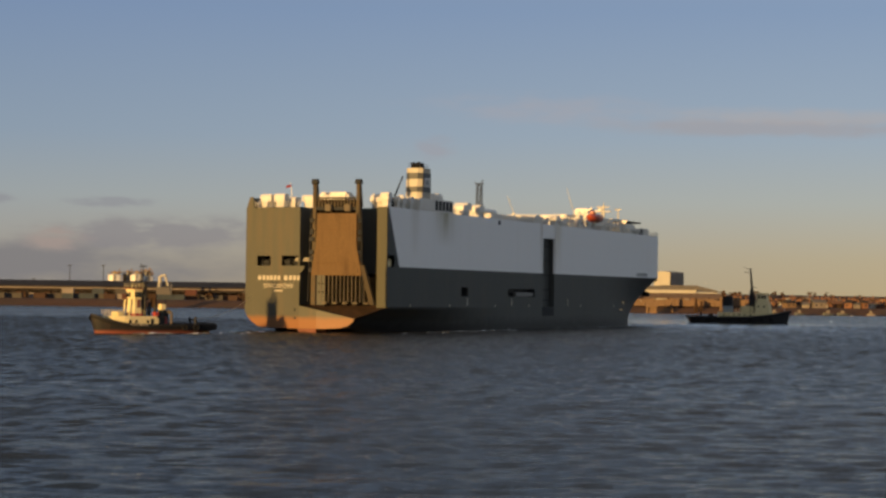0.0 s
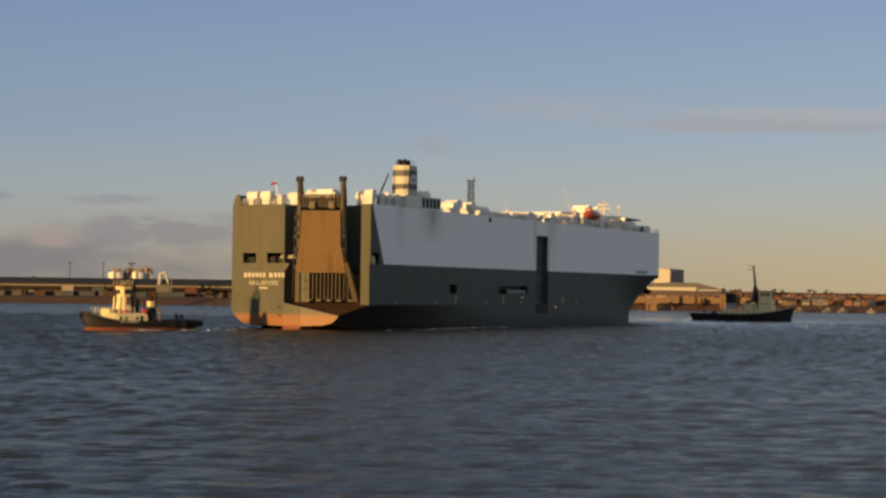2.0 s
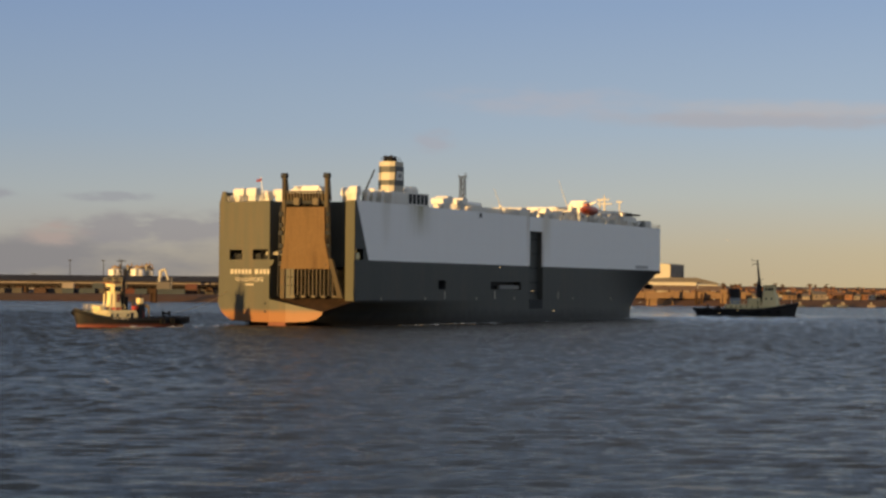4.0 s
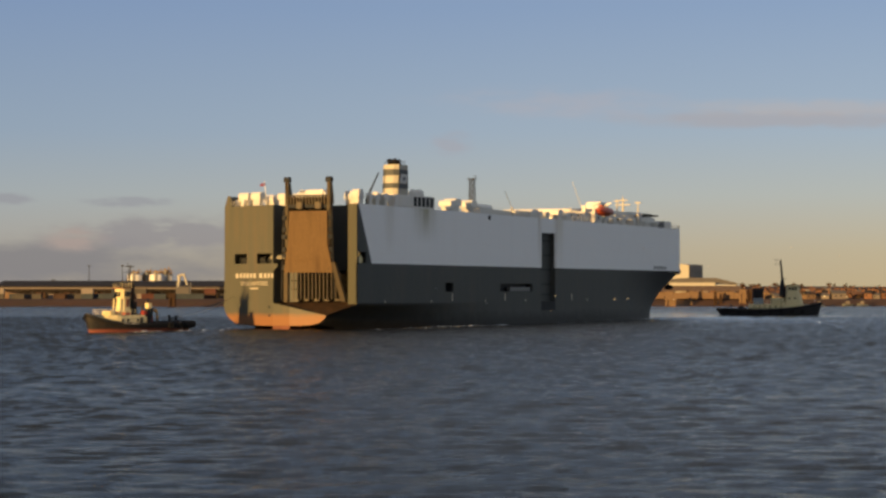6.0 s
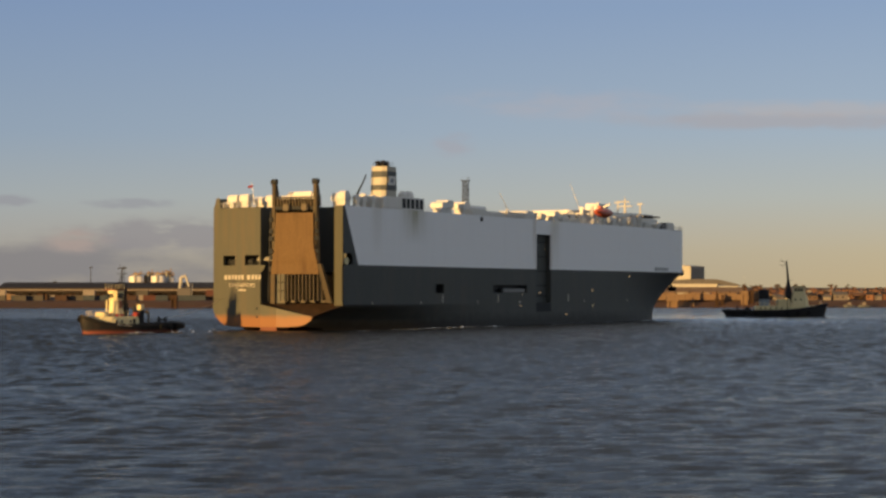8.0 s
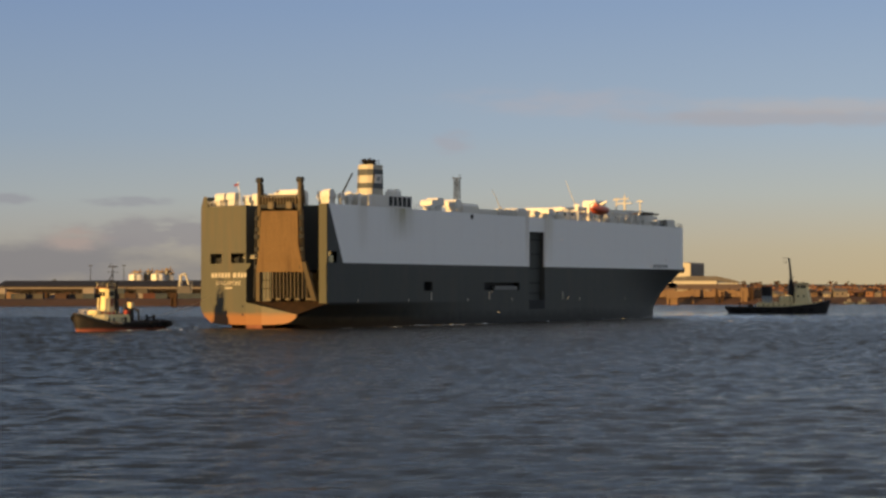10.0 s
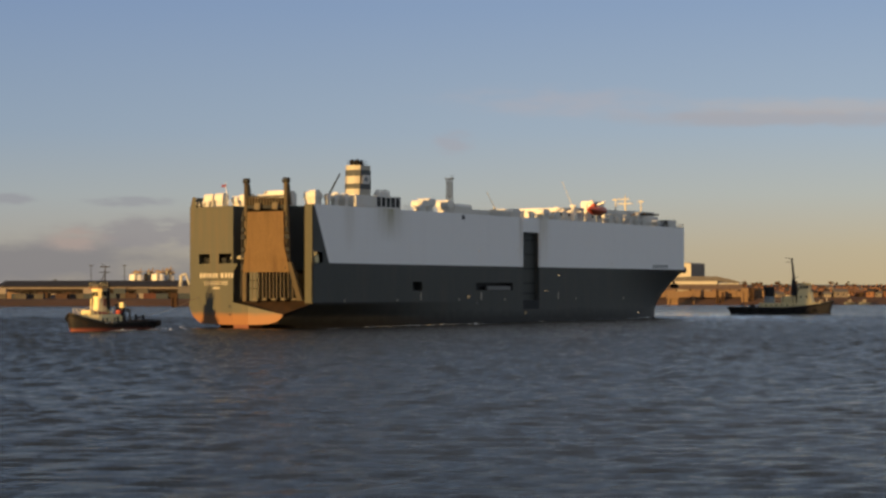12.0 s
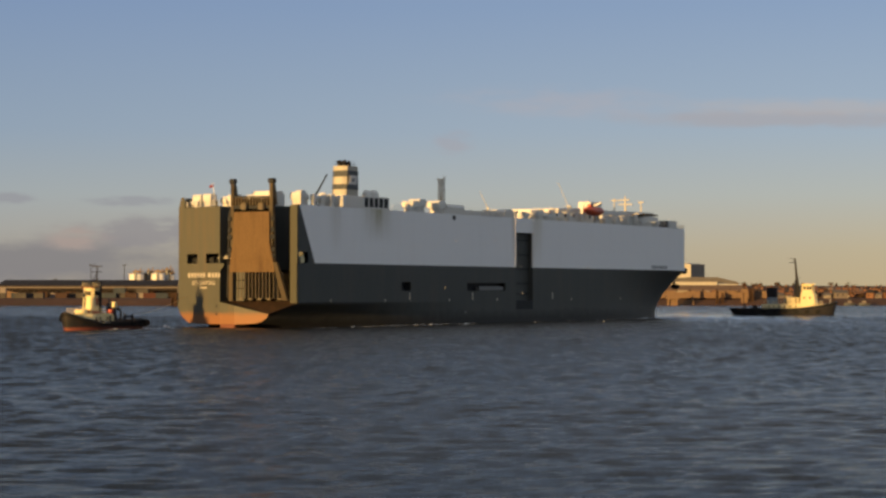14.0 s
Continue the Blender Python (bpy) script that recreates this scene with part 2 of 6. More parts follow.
def add_streak(m, y_mid, y_wide, z_top, z_long, colour, amount):
    """A run of dirt down a plate, ragged, below z_top."""
    tree = m.node_tree
    b = tree.nodes["Principled BSDF"]
    old = b.inputs["Base Color"].links[0].from_socket
    coord = tree.nodes.new("ShaderNodeTexCoord")
    split = tree.nodes.new("ShaderNodeSeparateXYZ")
    tree.links.new(coord.outputs["Object"], split.inputs[0])
    mp = tree.nodes.new("ShaderNodeMapping")
    mp.inputs["Scale"].default_value = (1.0, 0.9, 0.1)
    tree.links.new(coord.outputs["Object"], mp.inputs[0])
    n = node(tree, "ShaderNodeTexNoise", Scale=1.0, Detail=5.0)
    tree.links.new(mp.outputs[0], n.inputs["Vector"])
    u = math_node(tree, "DIVIDE", math_node(tree, "SUBTRACT", split.outputs[1], y_mid), y_wide)
    across = math_node(tree, "POWER", 2.718, math_node(tree, "MULTIPLY", math_node(tree, "MULTIPLY", u, u), -1.0))
    down = tree.nodes.new("ShaderNodeMapRange")
    tree.links.new(split.outputs[2], down.inputs[0])
    down.inputs[1].default_value, down.inputs[2].default_value = z_top - z_long, z_top
    fac = math_node(tree, "MULTIPLY", math_node(tree, "MULTIPLY", across, down.outputs[0]), math_node(tree, "MULTIPLY", n.outputs[0], amount * 1.7))
    tree.links.new(mix_node(tree, fac, old, colour), b.inputs["Base Color"])


add_streak(WHITE_SIDE, 30.0, 4.5, 26.0, 8.0, (0.3, 0.27, 0.14), 0.9)
add_streak(WHITE_SIDE, 14.0, 2.0, 26.0, 11.0, (0.45, 0.4, 0.3), 0.5)
add_streak(WHITE_SIDE, 102.0, 2.5, 27.0, 14.0, (0.5, 0.44, 0.3), 0.7)
add_streak(WHITE_SIDE, 90.0, 0.7, 27.0, 14.0, (0.3, 0.24, 0.16), 0.6)
WHITE = material("white_deck_paint", (0.64, 0.62, 0.57), 0.5, 0, 0.12, 1.0, 0.05, (0.35, 0.24, 0.14), 0.35, 0.6, streak=True)
CREAM = material("cream_paint", (0.66, 0.56, 0.3), 0.5, 0, 0.12, 1.0, 0.05, (0.3, 0.18, 0.09), 0.3, 0.6, streak=True)
RAMP_RUST = material("rusty_ramp_plate", (0.128, 0.08, 0.038), 0.8, 0, 0.7, 0.7, 0.3, (0.035, 0.019, 0.011), 0.95, 0.42, spec=0.15, streak=True)
# Rust brown kept dark: the sill's shade is put into its colour.
SILL = material("shaded_rust_steel", (0.035, 0.022, 0.014), 0.8, 0, 0.4, 0.6, 0.2, (0.07, 0.035, 0.016), 0.6, 0.5, spec=0.1)
FRAME_PAINT = material("weathered_khaki_steel", (0.082, 0.066, 0.042), 0.7, 0, 0.25, 1.5, 0.15, (0.1, 0.05, 0.025), 0.6, 0.8, spec=0.15)
PALE_STEEL = material("worn_pale_steel", (0.12, 0.1, 0.07), 0.7, 0, 0.3, 1.5, 0.1, (0.09, 0.05, 0.025), 0.6, 0.8, spec=0.15)
DARK = material("dark_steel", (0.03, 0.032, 0.034), 0.7, 0, 0.25, 1.0, 0.1, spec=0.15)
BLACK = material("black_paint", (0.016, 0.016, 0.018), 0.5, 0, 0.2, 1.0, 0.1, spec=0.2)
# Near-black stand-in for the shade deep in the ramp recess and behind the slats.
SHADE_BLACK = material("recess_shade_black", (0.005, 0.0045, 0.004), 0.9, 0, 0.3, 1.0, 0.1, spec=0.05)
RUBBER = material("black_rubber", (0.015, 0.015, 0.015), 0.85, 0, 0.3, 2.0, 0.2, spec=0.15)
DECK_RED = material("red_oxide_deck", (0.16, 0.06, 0.04), 0.8, 0, 0.25, 1.0, 0.2)
DECK_GREEN = material("green_deck_paint", (0.07, 0.1, 0.075), 0.8, 0, 0.25, 1.0, 0.2)
ORANGE = material("orange_lifeboat_shell", (0.36, 0.06, 0.02), 0.4, 0, 0.1, 1.0, 0.03)
RED = material("red_paint", (0.3, 0.04, 0.028), 0.5, 0, 0.15, 1.0, 0.05)
FLAG = material("faded_flag_cloth", (0.17, 0.03, 0.03), 0.9, 0, 0.2, 2.0, 0.1, spec=0.1)
SOOTY = material("sooty_white_paint", (0.42, 0.39, 0.31), 0.6, 0, 0.2, 0.6, 0.05, (0.16, 0.13, 0.09), 0.6, 0.5, streak=True)
BLUE = material("dark_band_paint", (0.05, 0.055, 0.055), 0.5, 0, 0.12, 1.0, 0.05)
GREY_BADGE = material("grey_badge_paint", (0.2, 0.21, 0.21), 0.5, 0, 0.1, 1.0, 0.03)
FEATHER = material("grey_white_feathers", (0.36, 0.38, 0.4), 0.8, 0, 0.15, 6.0, 0.05)
LETTER = material("white_lettering", (0.46, 0.42, 0.34), 0.6, 0, 0.3, 1.2, 0.0, (0.2, 0.12, 0.05), 0.7, 0.9)
GLASS = material("dark_window_glass", (0.015, 0.018, 0.02), 0.08, 0, 0.05, 1.0, 0.0)
STEEL = material("galvanised_steel", (0.16, 0.16, 0.155), 0.5, 0.2, 0.15, 2.0, 0.05)
ROPE = material("hemp_rope", (0.3, 0.24, 0.15), 0.9, 0, 0.2, 4.0, 0.2)
TUG_HULL = hull_material("black_tug_hull", (0.016, 0.016, 0.018), (0.2, 0.065, 0.045), 0.85, 0.2, 0.3)
TUG_HULL_DARK = hull_material("dark_tug_hull", (0.028, 0.028, 0.03), (0.025, 0.018, 0.016), 0.35, 0.08, 0.3)
WATER = water_material()
FOAM = foam_material()

# ---- mesh helpers ----
def part(name, bm, mat, parent=None, label=""):
    """Links a bmesh as one mesh object, under a thing or a part."""
    bmesh.ops.recalc_face_normals(bm, faces=bm.faces)
    me = bpy.data.meshes.new(name)
    bm.to_mesh(me)
    bm.free()
    me.materials.append(mat)
    ob = new(name, me)
    ob.parent = parent
    if label:
        tagged(ob, label)
    return ob


def base(name, label, category, m=None, group=""):
    """An empty at a thing's base."""
    ob = tagged(new(name), label, category, group)
    ob.empty_display_size = 1.0
    if m is not None:
        ob.matrix_basis = m
    return ob


def box(bm, x0, x1, y0, y1, z0, z1, bevel=0.0, m=None):
    vs = [bm.verts.new(p) for p in ((x0, y0, z0), (x1, y0, z0), (x1, y1, z0), (x0, y1, z0), (x0, y0, z1), (x1, y0, z1), (x1, y1, z1), (x0, y1, z1))]
    fs = [bm.faces.new([vs[i] for i in f]) for f in ((3, 2, 1, 0), (4, 5, 6, 7), (0, 1, 5, 4), (1, 2, 6, 5), (2, 3, 7, 6), (3, 0, 4, 7))]
    if m is not None:
        for v in vs:
            v.co = m @ v.co
    if bevel:
        es = list({e for f in fs for e in f.edges})
        bmesh.ops.bevel(bm, geom=es, offset=bevel, segments=2, affect="EDGES")
    return bm


def tube(bm, p0, p1, r0, r1=None, n=10, caps=True):
    p0, p1 = Vector(p0), Vector(p1)
    r1 = r0 if r1 is None else r1
    turn = (p1 - p0).to_track_quat("Z", "Y").to_matrix()
    rings = []
    for p, r in ((p0, r0), (p1, r1)):
        rings.append([bm.verts.new(p + turn @ Vector((r * math.cos(a), r * math.sin(a), 0))) for a in (2 * math.pi * i / n for i in range(n))])
    for i in range(n):
        bm.faces.new((rings[0][i], rings[0][(i + 1) % n], rings[1][(i + 1) % n], rings[1][i]))
    if caps:
        bm.faces.new(rings[0][::-1])
        bm.faces.new(rings[1])
    return bm


def poly(bm, pts):
    return bm.faces.new([bm.verts.new(p) for p in pts])


def slab(bm, outline, axis, a, b):
    """A prism: the outline (two numbers a corner) pushed along an axis from a to b."""
    def at(p, v):
        q = list(p)
        q.insert(axis, v)
        return q
    lo = [bm.verts.new(at(p, a)) for p in outline]
    hi = [bm.verts.new(at(p, b)) for p in outline]
    bm.faces.new(lo)
    bm.faces.new(hi[::-1])
    for i in range(len(lo)):
        j = (i + 1) % len(lo)
        bm.faces.new((lo[i], hi[i], hi[j], lo[j]))
    return bm


def loft(bm, rings, closed=True, caps=True):
    vs = [[bm.verts.new(p) for p in r] for r in rings]
    n = len(vs[0])
    for a, b in zip(vs, vs[1:]):
        for i in range(n if closed else n - 1):
            j = (i + 1) % n
            bm.faces.new((a[i], a[j], b[j], b[i]))
    if caps and closed:
        bm.faces.new(vs[0][::-1])
        bm.faces.new(vs[-1])
    return bm


def holed(bm, axis, at, u0, u1, v0, v1, holes, depth):
    """A flat plate across an axis with square holes and their reveals; depth is the plate's thickness along the axis."""
    us = sorted({u0, u1, *[min(max(h[i], u0), u1) for h in holes for i in (0, 1)]})
    vs = sorted({v0, v1, *[min(max(h[i], v0), v1) for h in holes for i in (2, 3)]})

    def place(u, v, w):
        q = [u, v]
        q.insert(axis, w)
        return q

    def solid(i, j):
        if not (0 <= i < len(us) - 1 and 0 <= j < len(vs) - 1):
            return False
        u, v = (us[i] + us[i + 1]) / 2, (vs[j] + vs[j + 1]) / 2
        return not any(h[0] < u < h[1] and h[2] < v < h[3] for h in holes)

    for i in range(len(us) - 1):
        for j in range(len(vs) - 1):
            if not solid(i, j):
                continue
            a, b, c, d = us[i], us[i + 1], vs[j], vs[j + 1]
            for w in (at, at + depth):
                poly(bm, [place(a, c, w), place(b, c, w), place(b, d, w), place(a, d, w)])
            for di, dj, p, q in ((-1, 0, (a, c), (a, d)), (1, 0, (b, c), (b, d)), (0, -1, (a, c), (b, c)), (0, 1, (a, d), (b, d))):
                if not solid(i + di, j + dj):
                    poly(bm, [place(*p, at), place(*q, at), place(*q, at + depth), place(*p, at + depth)])
    bmesh.ops.remove_doubles(bm, verts=bm.verts, dist=0.001)
    return bm


def smooth(ob):
    for p in ob.data.polygons:
        p.use_smooth = True
    return ob


def rail(bm, p0, p1, height=1.1, gap=2.0, bars=3, r=0.04):
    """A handrail from p0 to p1."""
    p0, p1 = Vector(p0), Vector(p1)
    n = max(1, round((p1 - p0).length / gap))
    for i in range(n + 1):
        p = p0.lerp(p1, i / n)
        tube(bm, p, p + Vector((0, 0, height)), r, n=5)
    for k in range(bars):
        up = Vector((0, 0, height * (k + 1) / bars))
        tube(bm, p0 + up, p1 + up, r * 0.8, n=5)
    return bm


# ---- the car carrier: x to starboard, y forward from the transom, z up from the water ----
HALF, DECK, LINE, LENGTH = 16.1, 25.4, 13.44, 200.5


def ease(v):
    v = min(max(v, 0.0), 1.0)
    return v * v * (3 - 2 * v)


def half_breadth(y, z, side):
    """The hull's half breadth; side 1 is starboard, whose quarter is cut away for the ramp."""
    top = HALF if y < 180 else HALF * max(0.0, 1 - ((y - 180) / 20.5) ** 3.4) ** 0.45
    u = min(max((y - 125) / 75.0, 0.0), 1.0)
    low = HALF * (1 - u ** 2.2) ** 0.7
    w = min(max((z - 1.8) / (LINE - 1.8), 0.0), 1.0) ** 1.5
    b = low + (top - low) * w
    if side > 0 and y < 125 or y < 45:
        if side > 0:
            q = 16.1 if z >= 5.2 else (8.9 + (z - 2.4) / 2.8 * 7.2 if z > 2.4 else 5.5 + max(z, 0) / 2.4 * 3.4)
        else:
            q = 16.1 if z >= 5.4 else 16.1 - 4.4 * (1 - max(z - 0.5, 0) / 4.9) ** 2.6
        run = 1 - (1 - min(y / 75, 1.0)) ** 2.6 if side > 0 else ease(y / 45)
        b = min(b, q + (HALF - q) * run)
    return b


def hull_side(bm, side, levels, y_from, y_to, n):
    rings = []
    for z in levels:
        start = max(y_from, 6.0 if z < 0.5 else (1.5 if z < 0.9 else 0.0)) if y_from == 0 else y_from
        end = min(y_to, 200.0 + 0.5 * min(max(z / LINE, 0), 1)) if y_to > 190 else y_to
        ring = []
        for i in range(n + 1):
            s = i / n
            if y_to > 190:
                s = 1 - (1 - s) ** 2
            y = start + (end - start) * s
            ring.append((side * half_breadth(y, z, side), y, z))
        rings.append(ring)
    return loft(bm, rings, closed=False, caps=False)


def car_carrier():
    ship = base("car_carrier", "large car carrier ship with grey-green hull and white topsides", "ship")
    low = [-2.5, 0.0, 0.45, 0.9, 1.5, 2.0]
    # lower hull, all round
    bm = bmesh.new()
    for side in (1, -1):
        hull_side(bm, side, low, 0, 45, 30)
        hull_side(bm, side, [2.0, 2.4, 3.0, 3.8, 4.6, 5.2, 5.4], 0, 45, 30)
        hull_side(bm, side, low + [2.4, 3.0, 3.8, 4.6, 5.2, 5.4], 45, 125, 8)
        hull_side(bm, side, low + [2.7, 3.6, 4.6, 5.4, 6.5, 7.5, 9.0, 10.5, 12.0, LINE], 125, LENGTH, 48)
    bmesh.ops.remove_doubles(bm, verts=bm.verts, dist=0.002)
    smooth(part("lower_hull", bm, HULL_SHADED, ship, "lower hull in shaded grey-green with worn boot topping"))
    # port side plating
    bm = bmesh.new()
    poly(bm, [(-HALF, 0.4, 5.4), (-HALF, 45, 5.4), (-HALF, 45, LINE), (-HALF, 0.4, LINE)])
    poly(bm, [(-HALF, 45, 5.4), (-HALF, 125, 5.4), (-HALF, 125, LINE), (-HALF, 45, LINE)])
    part("port_side", bm, HULL_SHADED, ship)
    bm = bmesh.new()
    poly(bm, [(-HALF, 0.4, LINE), (-HALF, 180, LINE), (-HALF, 180, DECK), (-HALF, 0.4, DECK)])
    part("port_topside", bm, WHITE_SIDE, ship)
    # starboard plating with its openings
    slot = (91.3, 99.8, 5.4, 21.9)
    gang = (68.0, 86.2, 7.75, 9.55)
    door = (39.6, 43.6, 7.7, 9.65)
    bm = bmesh.new()
    holed(bm, 0, HALF, 0.0, 45, 5.4, LINE, [door], -0.35)
    holed(bm, 0, HALF, 45, 125, 5.4, LINE, [slot, gang], -0.35)
    # the grey corner beside the slanting edge of the white paint
    poly(bm, [(HALF, 0, 15.7), (HALF, 5.23, 15.7), (HALF, 0.8, DECK), (HALF, 0, DECK)])
    poly(bm, [(HALF, 0, LINE), (HALF, 0.4, LINE), (HALF, 0.4, 15.7), (HALF, 0, 15.7)])
    poly(bm, [(HALF, 3.9, LINE), (HALF, 6.26, LINE), (HALF, 5.23, 15.7), (HALF, 3.9, 15.7)])
    part("starboard_side", bm, HULL_SHADED, ship)
    bm = bmesh.new()
    holed(bm, 0, HALF, 6.26, 180, LINE, DECK, [slot], -0.35)
    poly(bm, [(HALF, 6.26, LINE), (HALF, 6.26, DECK), (HALF, 0.8, DECK)])
    part("starboard_topside", bm, WHITE_SIDE, ship, "white painted upper side, weathered under the vents")
    # white bow above the paint line
    bm = bmesh.new()
    for side in (1, -1):
        hull_side(bm, side, [LINE, 19.0, DECK], 180, LENGTH, 28)
    bmesh.ops.remove_doubles(bm, verts=bm.verts, dist=0.002)
    smooth(part("bow_front", bm, WHITE_SIDE, ship))
    # fairlead and anchor at the bow
    for side in (1, -1):
        bm = bmesh.new()
        box(bm, side * 12.0 - 0.6, side * 12.0 + 0.6, 196.8, 199.2, 12.6, 14.3, 0.25)
        part("fairlead", bm, BLACK, ship)
        bm = bmesh.new()
        tube(bm, (side * 9.3, 195.6, 11.2), (side * 9.8, 196.8, 9.4), 0.35, 0.28)
        box(bm, side * 9.8 - 1.3, side * 9.8 + 1.3, 196.2, 197.2, 8.2, 9.6, 0.3)
        part("anchor", bm, BLACK, ship)
    # the deck
    bm = bmesh.new()
    ys = [0.0] + [180 + 20.5 * (1 - (1 - i / 24) ** 2) for i in range(25)]
    outline = [(half_breadth(y, DECK, 1), y) for y in ys] + [(-half_breadth(y, DECK, 1), y) for y in ys[::-1][1:]]
    recess = (-3.4, 13.45)
    outline = [p for p in outline if p[1] > 0.001]
    outline = [(recess[1], 5.7), (recess[1], 0.2), (HALF - 0.02, 0.2)] + outline + [(-HALF + 0.02, 0.5), (-15.8, 0.2), (recess[0], 0.2), (recess[0], 5.7)]
    slab(bm, outline, 2, DECK - 0.3, DECK - 0.02)
    part("weather_deck", bm, DECK_GREEN, ship)
    # transom: port panel with two windows, the pillar, and the plate below the ramp recess
    bm = bmesh.new()
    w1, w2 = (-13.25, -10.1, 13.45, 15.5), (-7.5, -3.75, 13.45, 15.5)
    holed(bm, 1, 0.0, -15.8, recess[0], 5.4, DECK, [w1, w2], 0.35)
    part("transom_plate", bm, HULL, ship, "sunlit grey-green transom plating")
    bm = bmesh.new()   # rounded port corner
    arc = [(-15.8 - 0.3 * math.sin(a), 0.4 - 0.4 * math.cos(a)) for a in (i * math.pi / 12 for i in range(7))]
    loft(bm, [[(x, y, z) for x, y in arc] for z in (5.4, LINE, DECK)], closed=False)
    smooth(part("corner_plate", bm, HULL, ship))
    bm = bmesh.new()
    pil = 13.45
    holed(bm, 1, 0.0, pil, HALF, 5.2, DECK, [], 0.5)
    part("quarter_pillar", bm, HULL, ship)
    bm = bmesh.new()
    edge = [(-half_breadth(0, z, -1), z) for z in (5.4, 4.6, 3.8, 3.0, 2.4, 1.9, 1.5, 1.15, 0.95)]
    edge += [(-9, 0.8), (-4, 0.75), (2, 0.8), (5.5, 0.95), (7.4, 1.4), (8.6, 2.2), (9.0, 2.88)]
    us = sorted({p[0] for p in edge} | {recess[0], 0.35})
    under = [float(np.interp(u, [p[0] for p in edge], [p[1] for p in edge])) for u in us]
    over = [float(np.interp(u, (recess[0], 9.0), (5.4, 2.9))) for u in us]
    loft(bm, [[(u, 0.0, z0), (u, 0.0, z1), (u, 0.4, z1), (u, 0.4, z0)] for u, z0, z1 in zip(us, under, over)])
    bmesh.ops.remove_doubles(bm, verts=bm.verts, dist=0.001)
    part("lower_transom", bm, HULL, ship, "rust-stained lower transom above the water")
    bm = bmesh.new()
    poly(bm, [(9.0, 0.05, 2.9), (16.1, 0.05, 5.2), (16.1, 9, 5.2), (9.0, 9, 2.9)])
    poly(bm, [(9.0, 0.05, 2.9), (9.0, 9, 2.9), (5.5, 9, 0.9), (5.5, 0.05, 0.9)])
    part("quarter_underside", bm, HULL_SHADED, ship)
    # the recess: walls, sloping sill, mooring deck
    bm = bmesh.new()
    box(bm, recess[0] - 0.3, recess[0], 0.36, 9, 5.0, DECK - 0.31)
    box(bm, recess[0], pil + 0.3, 5.6, 5.9, 4.0, DECK - 0.31)
    box(bm, pil, pil + 0.3, 0.51, 4.5, 15.8, DECK - 0.31)
    box(bm, pil, pil + 0.3, 4.5, 9, 5.0, DECK - 0.31)
    box(bm, pil, pil + 0.3, 0.51, 4.5, 5.0, 13.4)
    part("recess_wall", bm, HULL_SHADED, ship)
    bm = bmesh.new()
    poly(bm, [(recess[0], 0.2, 5.42), (9.0, 0.1, 2.95), (13.4, 1.2, 5.3), (13.4, 3.4, 5.6), (recess[0], 3.4, 5.6)])
    poly(bm, [(9.0, 0.1, 2.95), (16.05, 0.1, 5.22), (13.4, 1.2, 5.3)])
    poly(bm, [(recess[0], 3.4, 5.6), (13.4, 3.4, 5.6), (13.4, 9, 5.6), (recess[0], 9, 5.6)])
    part("ramp_sill", bm, SILL, ship, "rust-brown sloping sill under the stern ramp, its shade in the colour")
    bm = bmesh.new()
    box(bm, -15.9, recess[0] - 0.31, 0.4, 9, 13.0, 13.3)
    box(bm, -15.9, recess[0] - 0.31, 9, 9.3, 13.3, 17)
    box(bm, -15.9, recess[0] - 0.31, 0.4, 9, 17.0, 17.3)
    part("mooring_deck", bm, DARK, ship)
    bm = bmesh.new()
    box(bm, pil + 0.31, HALF - 0.4, 0.5, 9, 13.0, 13.3)
    box(bm, pil + 0.31, HALF - 0.4, 0.5, 9, 16.4, 16.6)
    part("mooring_deck", bm, DARK, ship)
    for cx, cy in ((-11.9, 2.0), (-6.8, 1.6), (-4.9, 2.2), (14.8, 2.2)):
        bm = bmesh.new()
        tube(bm, (cx - 0.7, cy, 14.2), (cx + 0.7, cy, 14.2), 0.55, n=14)
        for e in (-0.75, 0.75):
            tube(bm, (cx + e - 0.08, cy, 14.2), (cx + e + 0.08, cy, 14.2), 0.85, n=14)
        box(bm, cx - 1, cx + 1, cy - 0.3, cy + 0.3, 13.3, 13.7)
        part("mooring_winch", bm, CREAM if cx > 0 else DARK, ship)
    # the stern ramp, folded upright
    ramp = new("stern_ramp")
    ramp.parent = ship
    tagged(ramp, "raised rusty stern ramp")
    ramp.matrix_basis = pose(0, -1.2, 0)
    bm = bmesh.new()
    slab(bm, [(0.2, 17.4), (9.4, 17.4), (9.3, 24.0), (0.45, 24.0)], 1, 0.9, 1.5)
    part("upper_plate", bm, RAMP_RUST, ramp)
    bm = bmesh.new()
    slab(bm, [(-0.7, 11.55), (10.5, 11.55), (10.1, 14.2), (9.45, 17.32), (0.2, 17.32), (-0.35, 14.2)], 1, 0.8, 1.5)
    part("lower_plate", bm, RAMP_RUST, ramp)
    bm = bmesh.new()
    box(bm, -0.6, 0.4, 0.5, 1.3, 5.6, 11.5, 0.08)
    part("left_beam", bm, FRAME_PAINT, ramp)
    bm = bmesh.new()
    slab(bm, [(12.4, 5.7), (13.4, 5.7), (11.2, 13.6), (10.4, 13.6)], 1, 0.3, 1.1)
    part("slanting_beam", bm, FRAME_PAINT, ramp)
    for i in range(13):
        bm = bmesh.new()
        x = 1.2 + i * 0.88
        box(bm, x - 0.07, x + 0.07, 1.35, 1.6, 6.2, 11.5)
        part("grating_bar", bm, PALE_STEEL, ramp)
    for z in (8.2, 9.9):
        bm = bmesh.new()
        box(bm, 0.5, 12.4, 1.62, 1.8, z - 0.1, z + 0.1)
        part("cross_bar", bm, SHADE_BLACK, ramp)
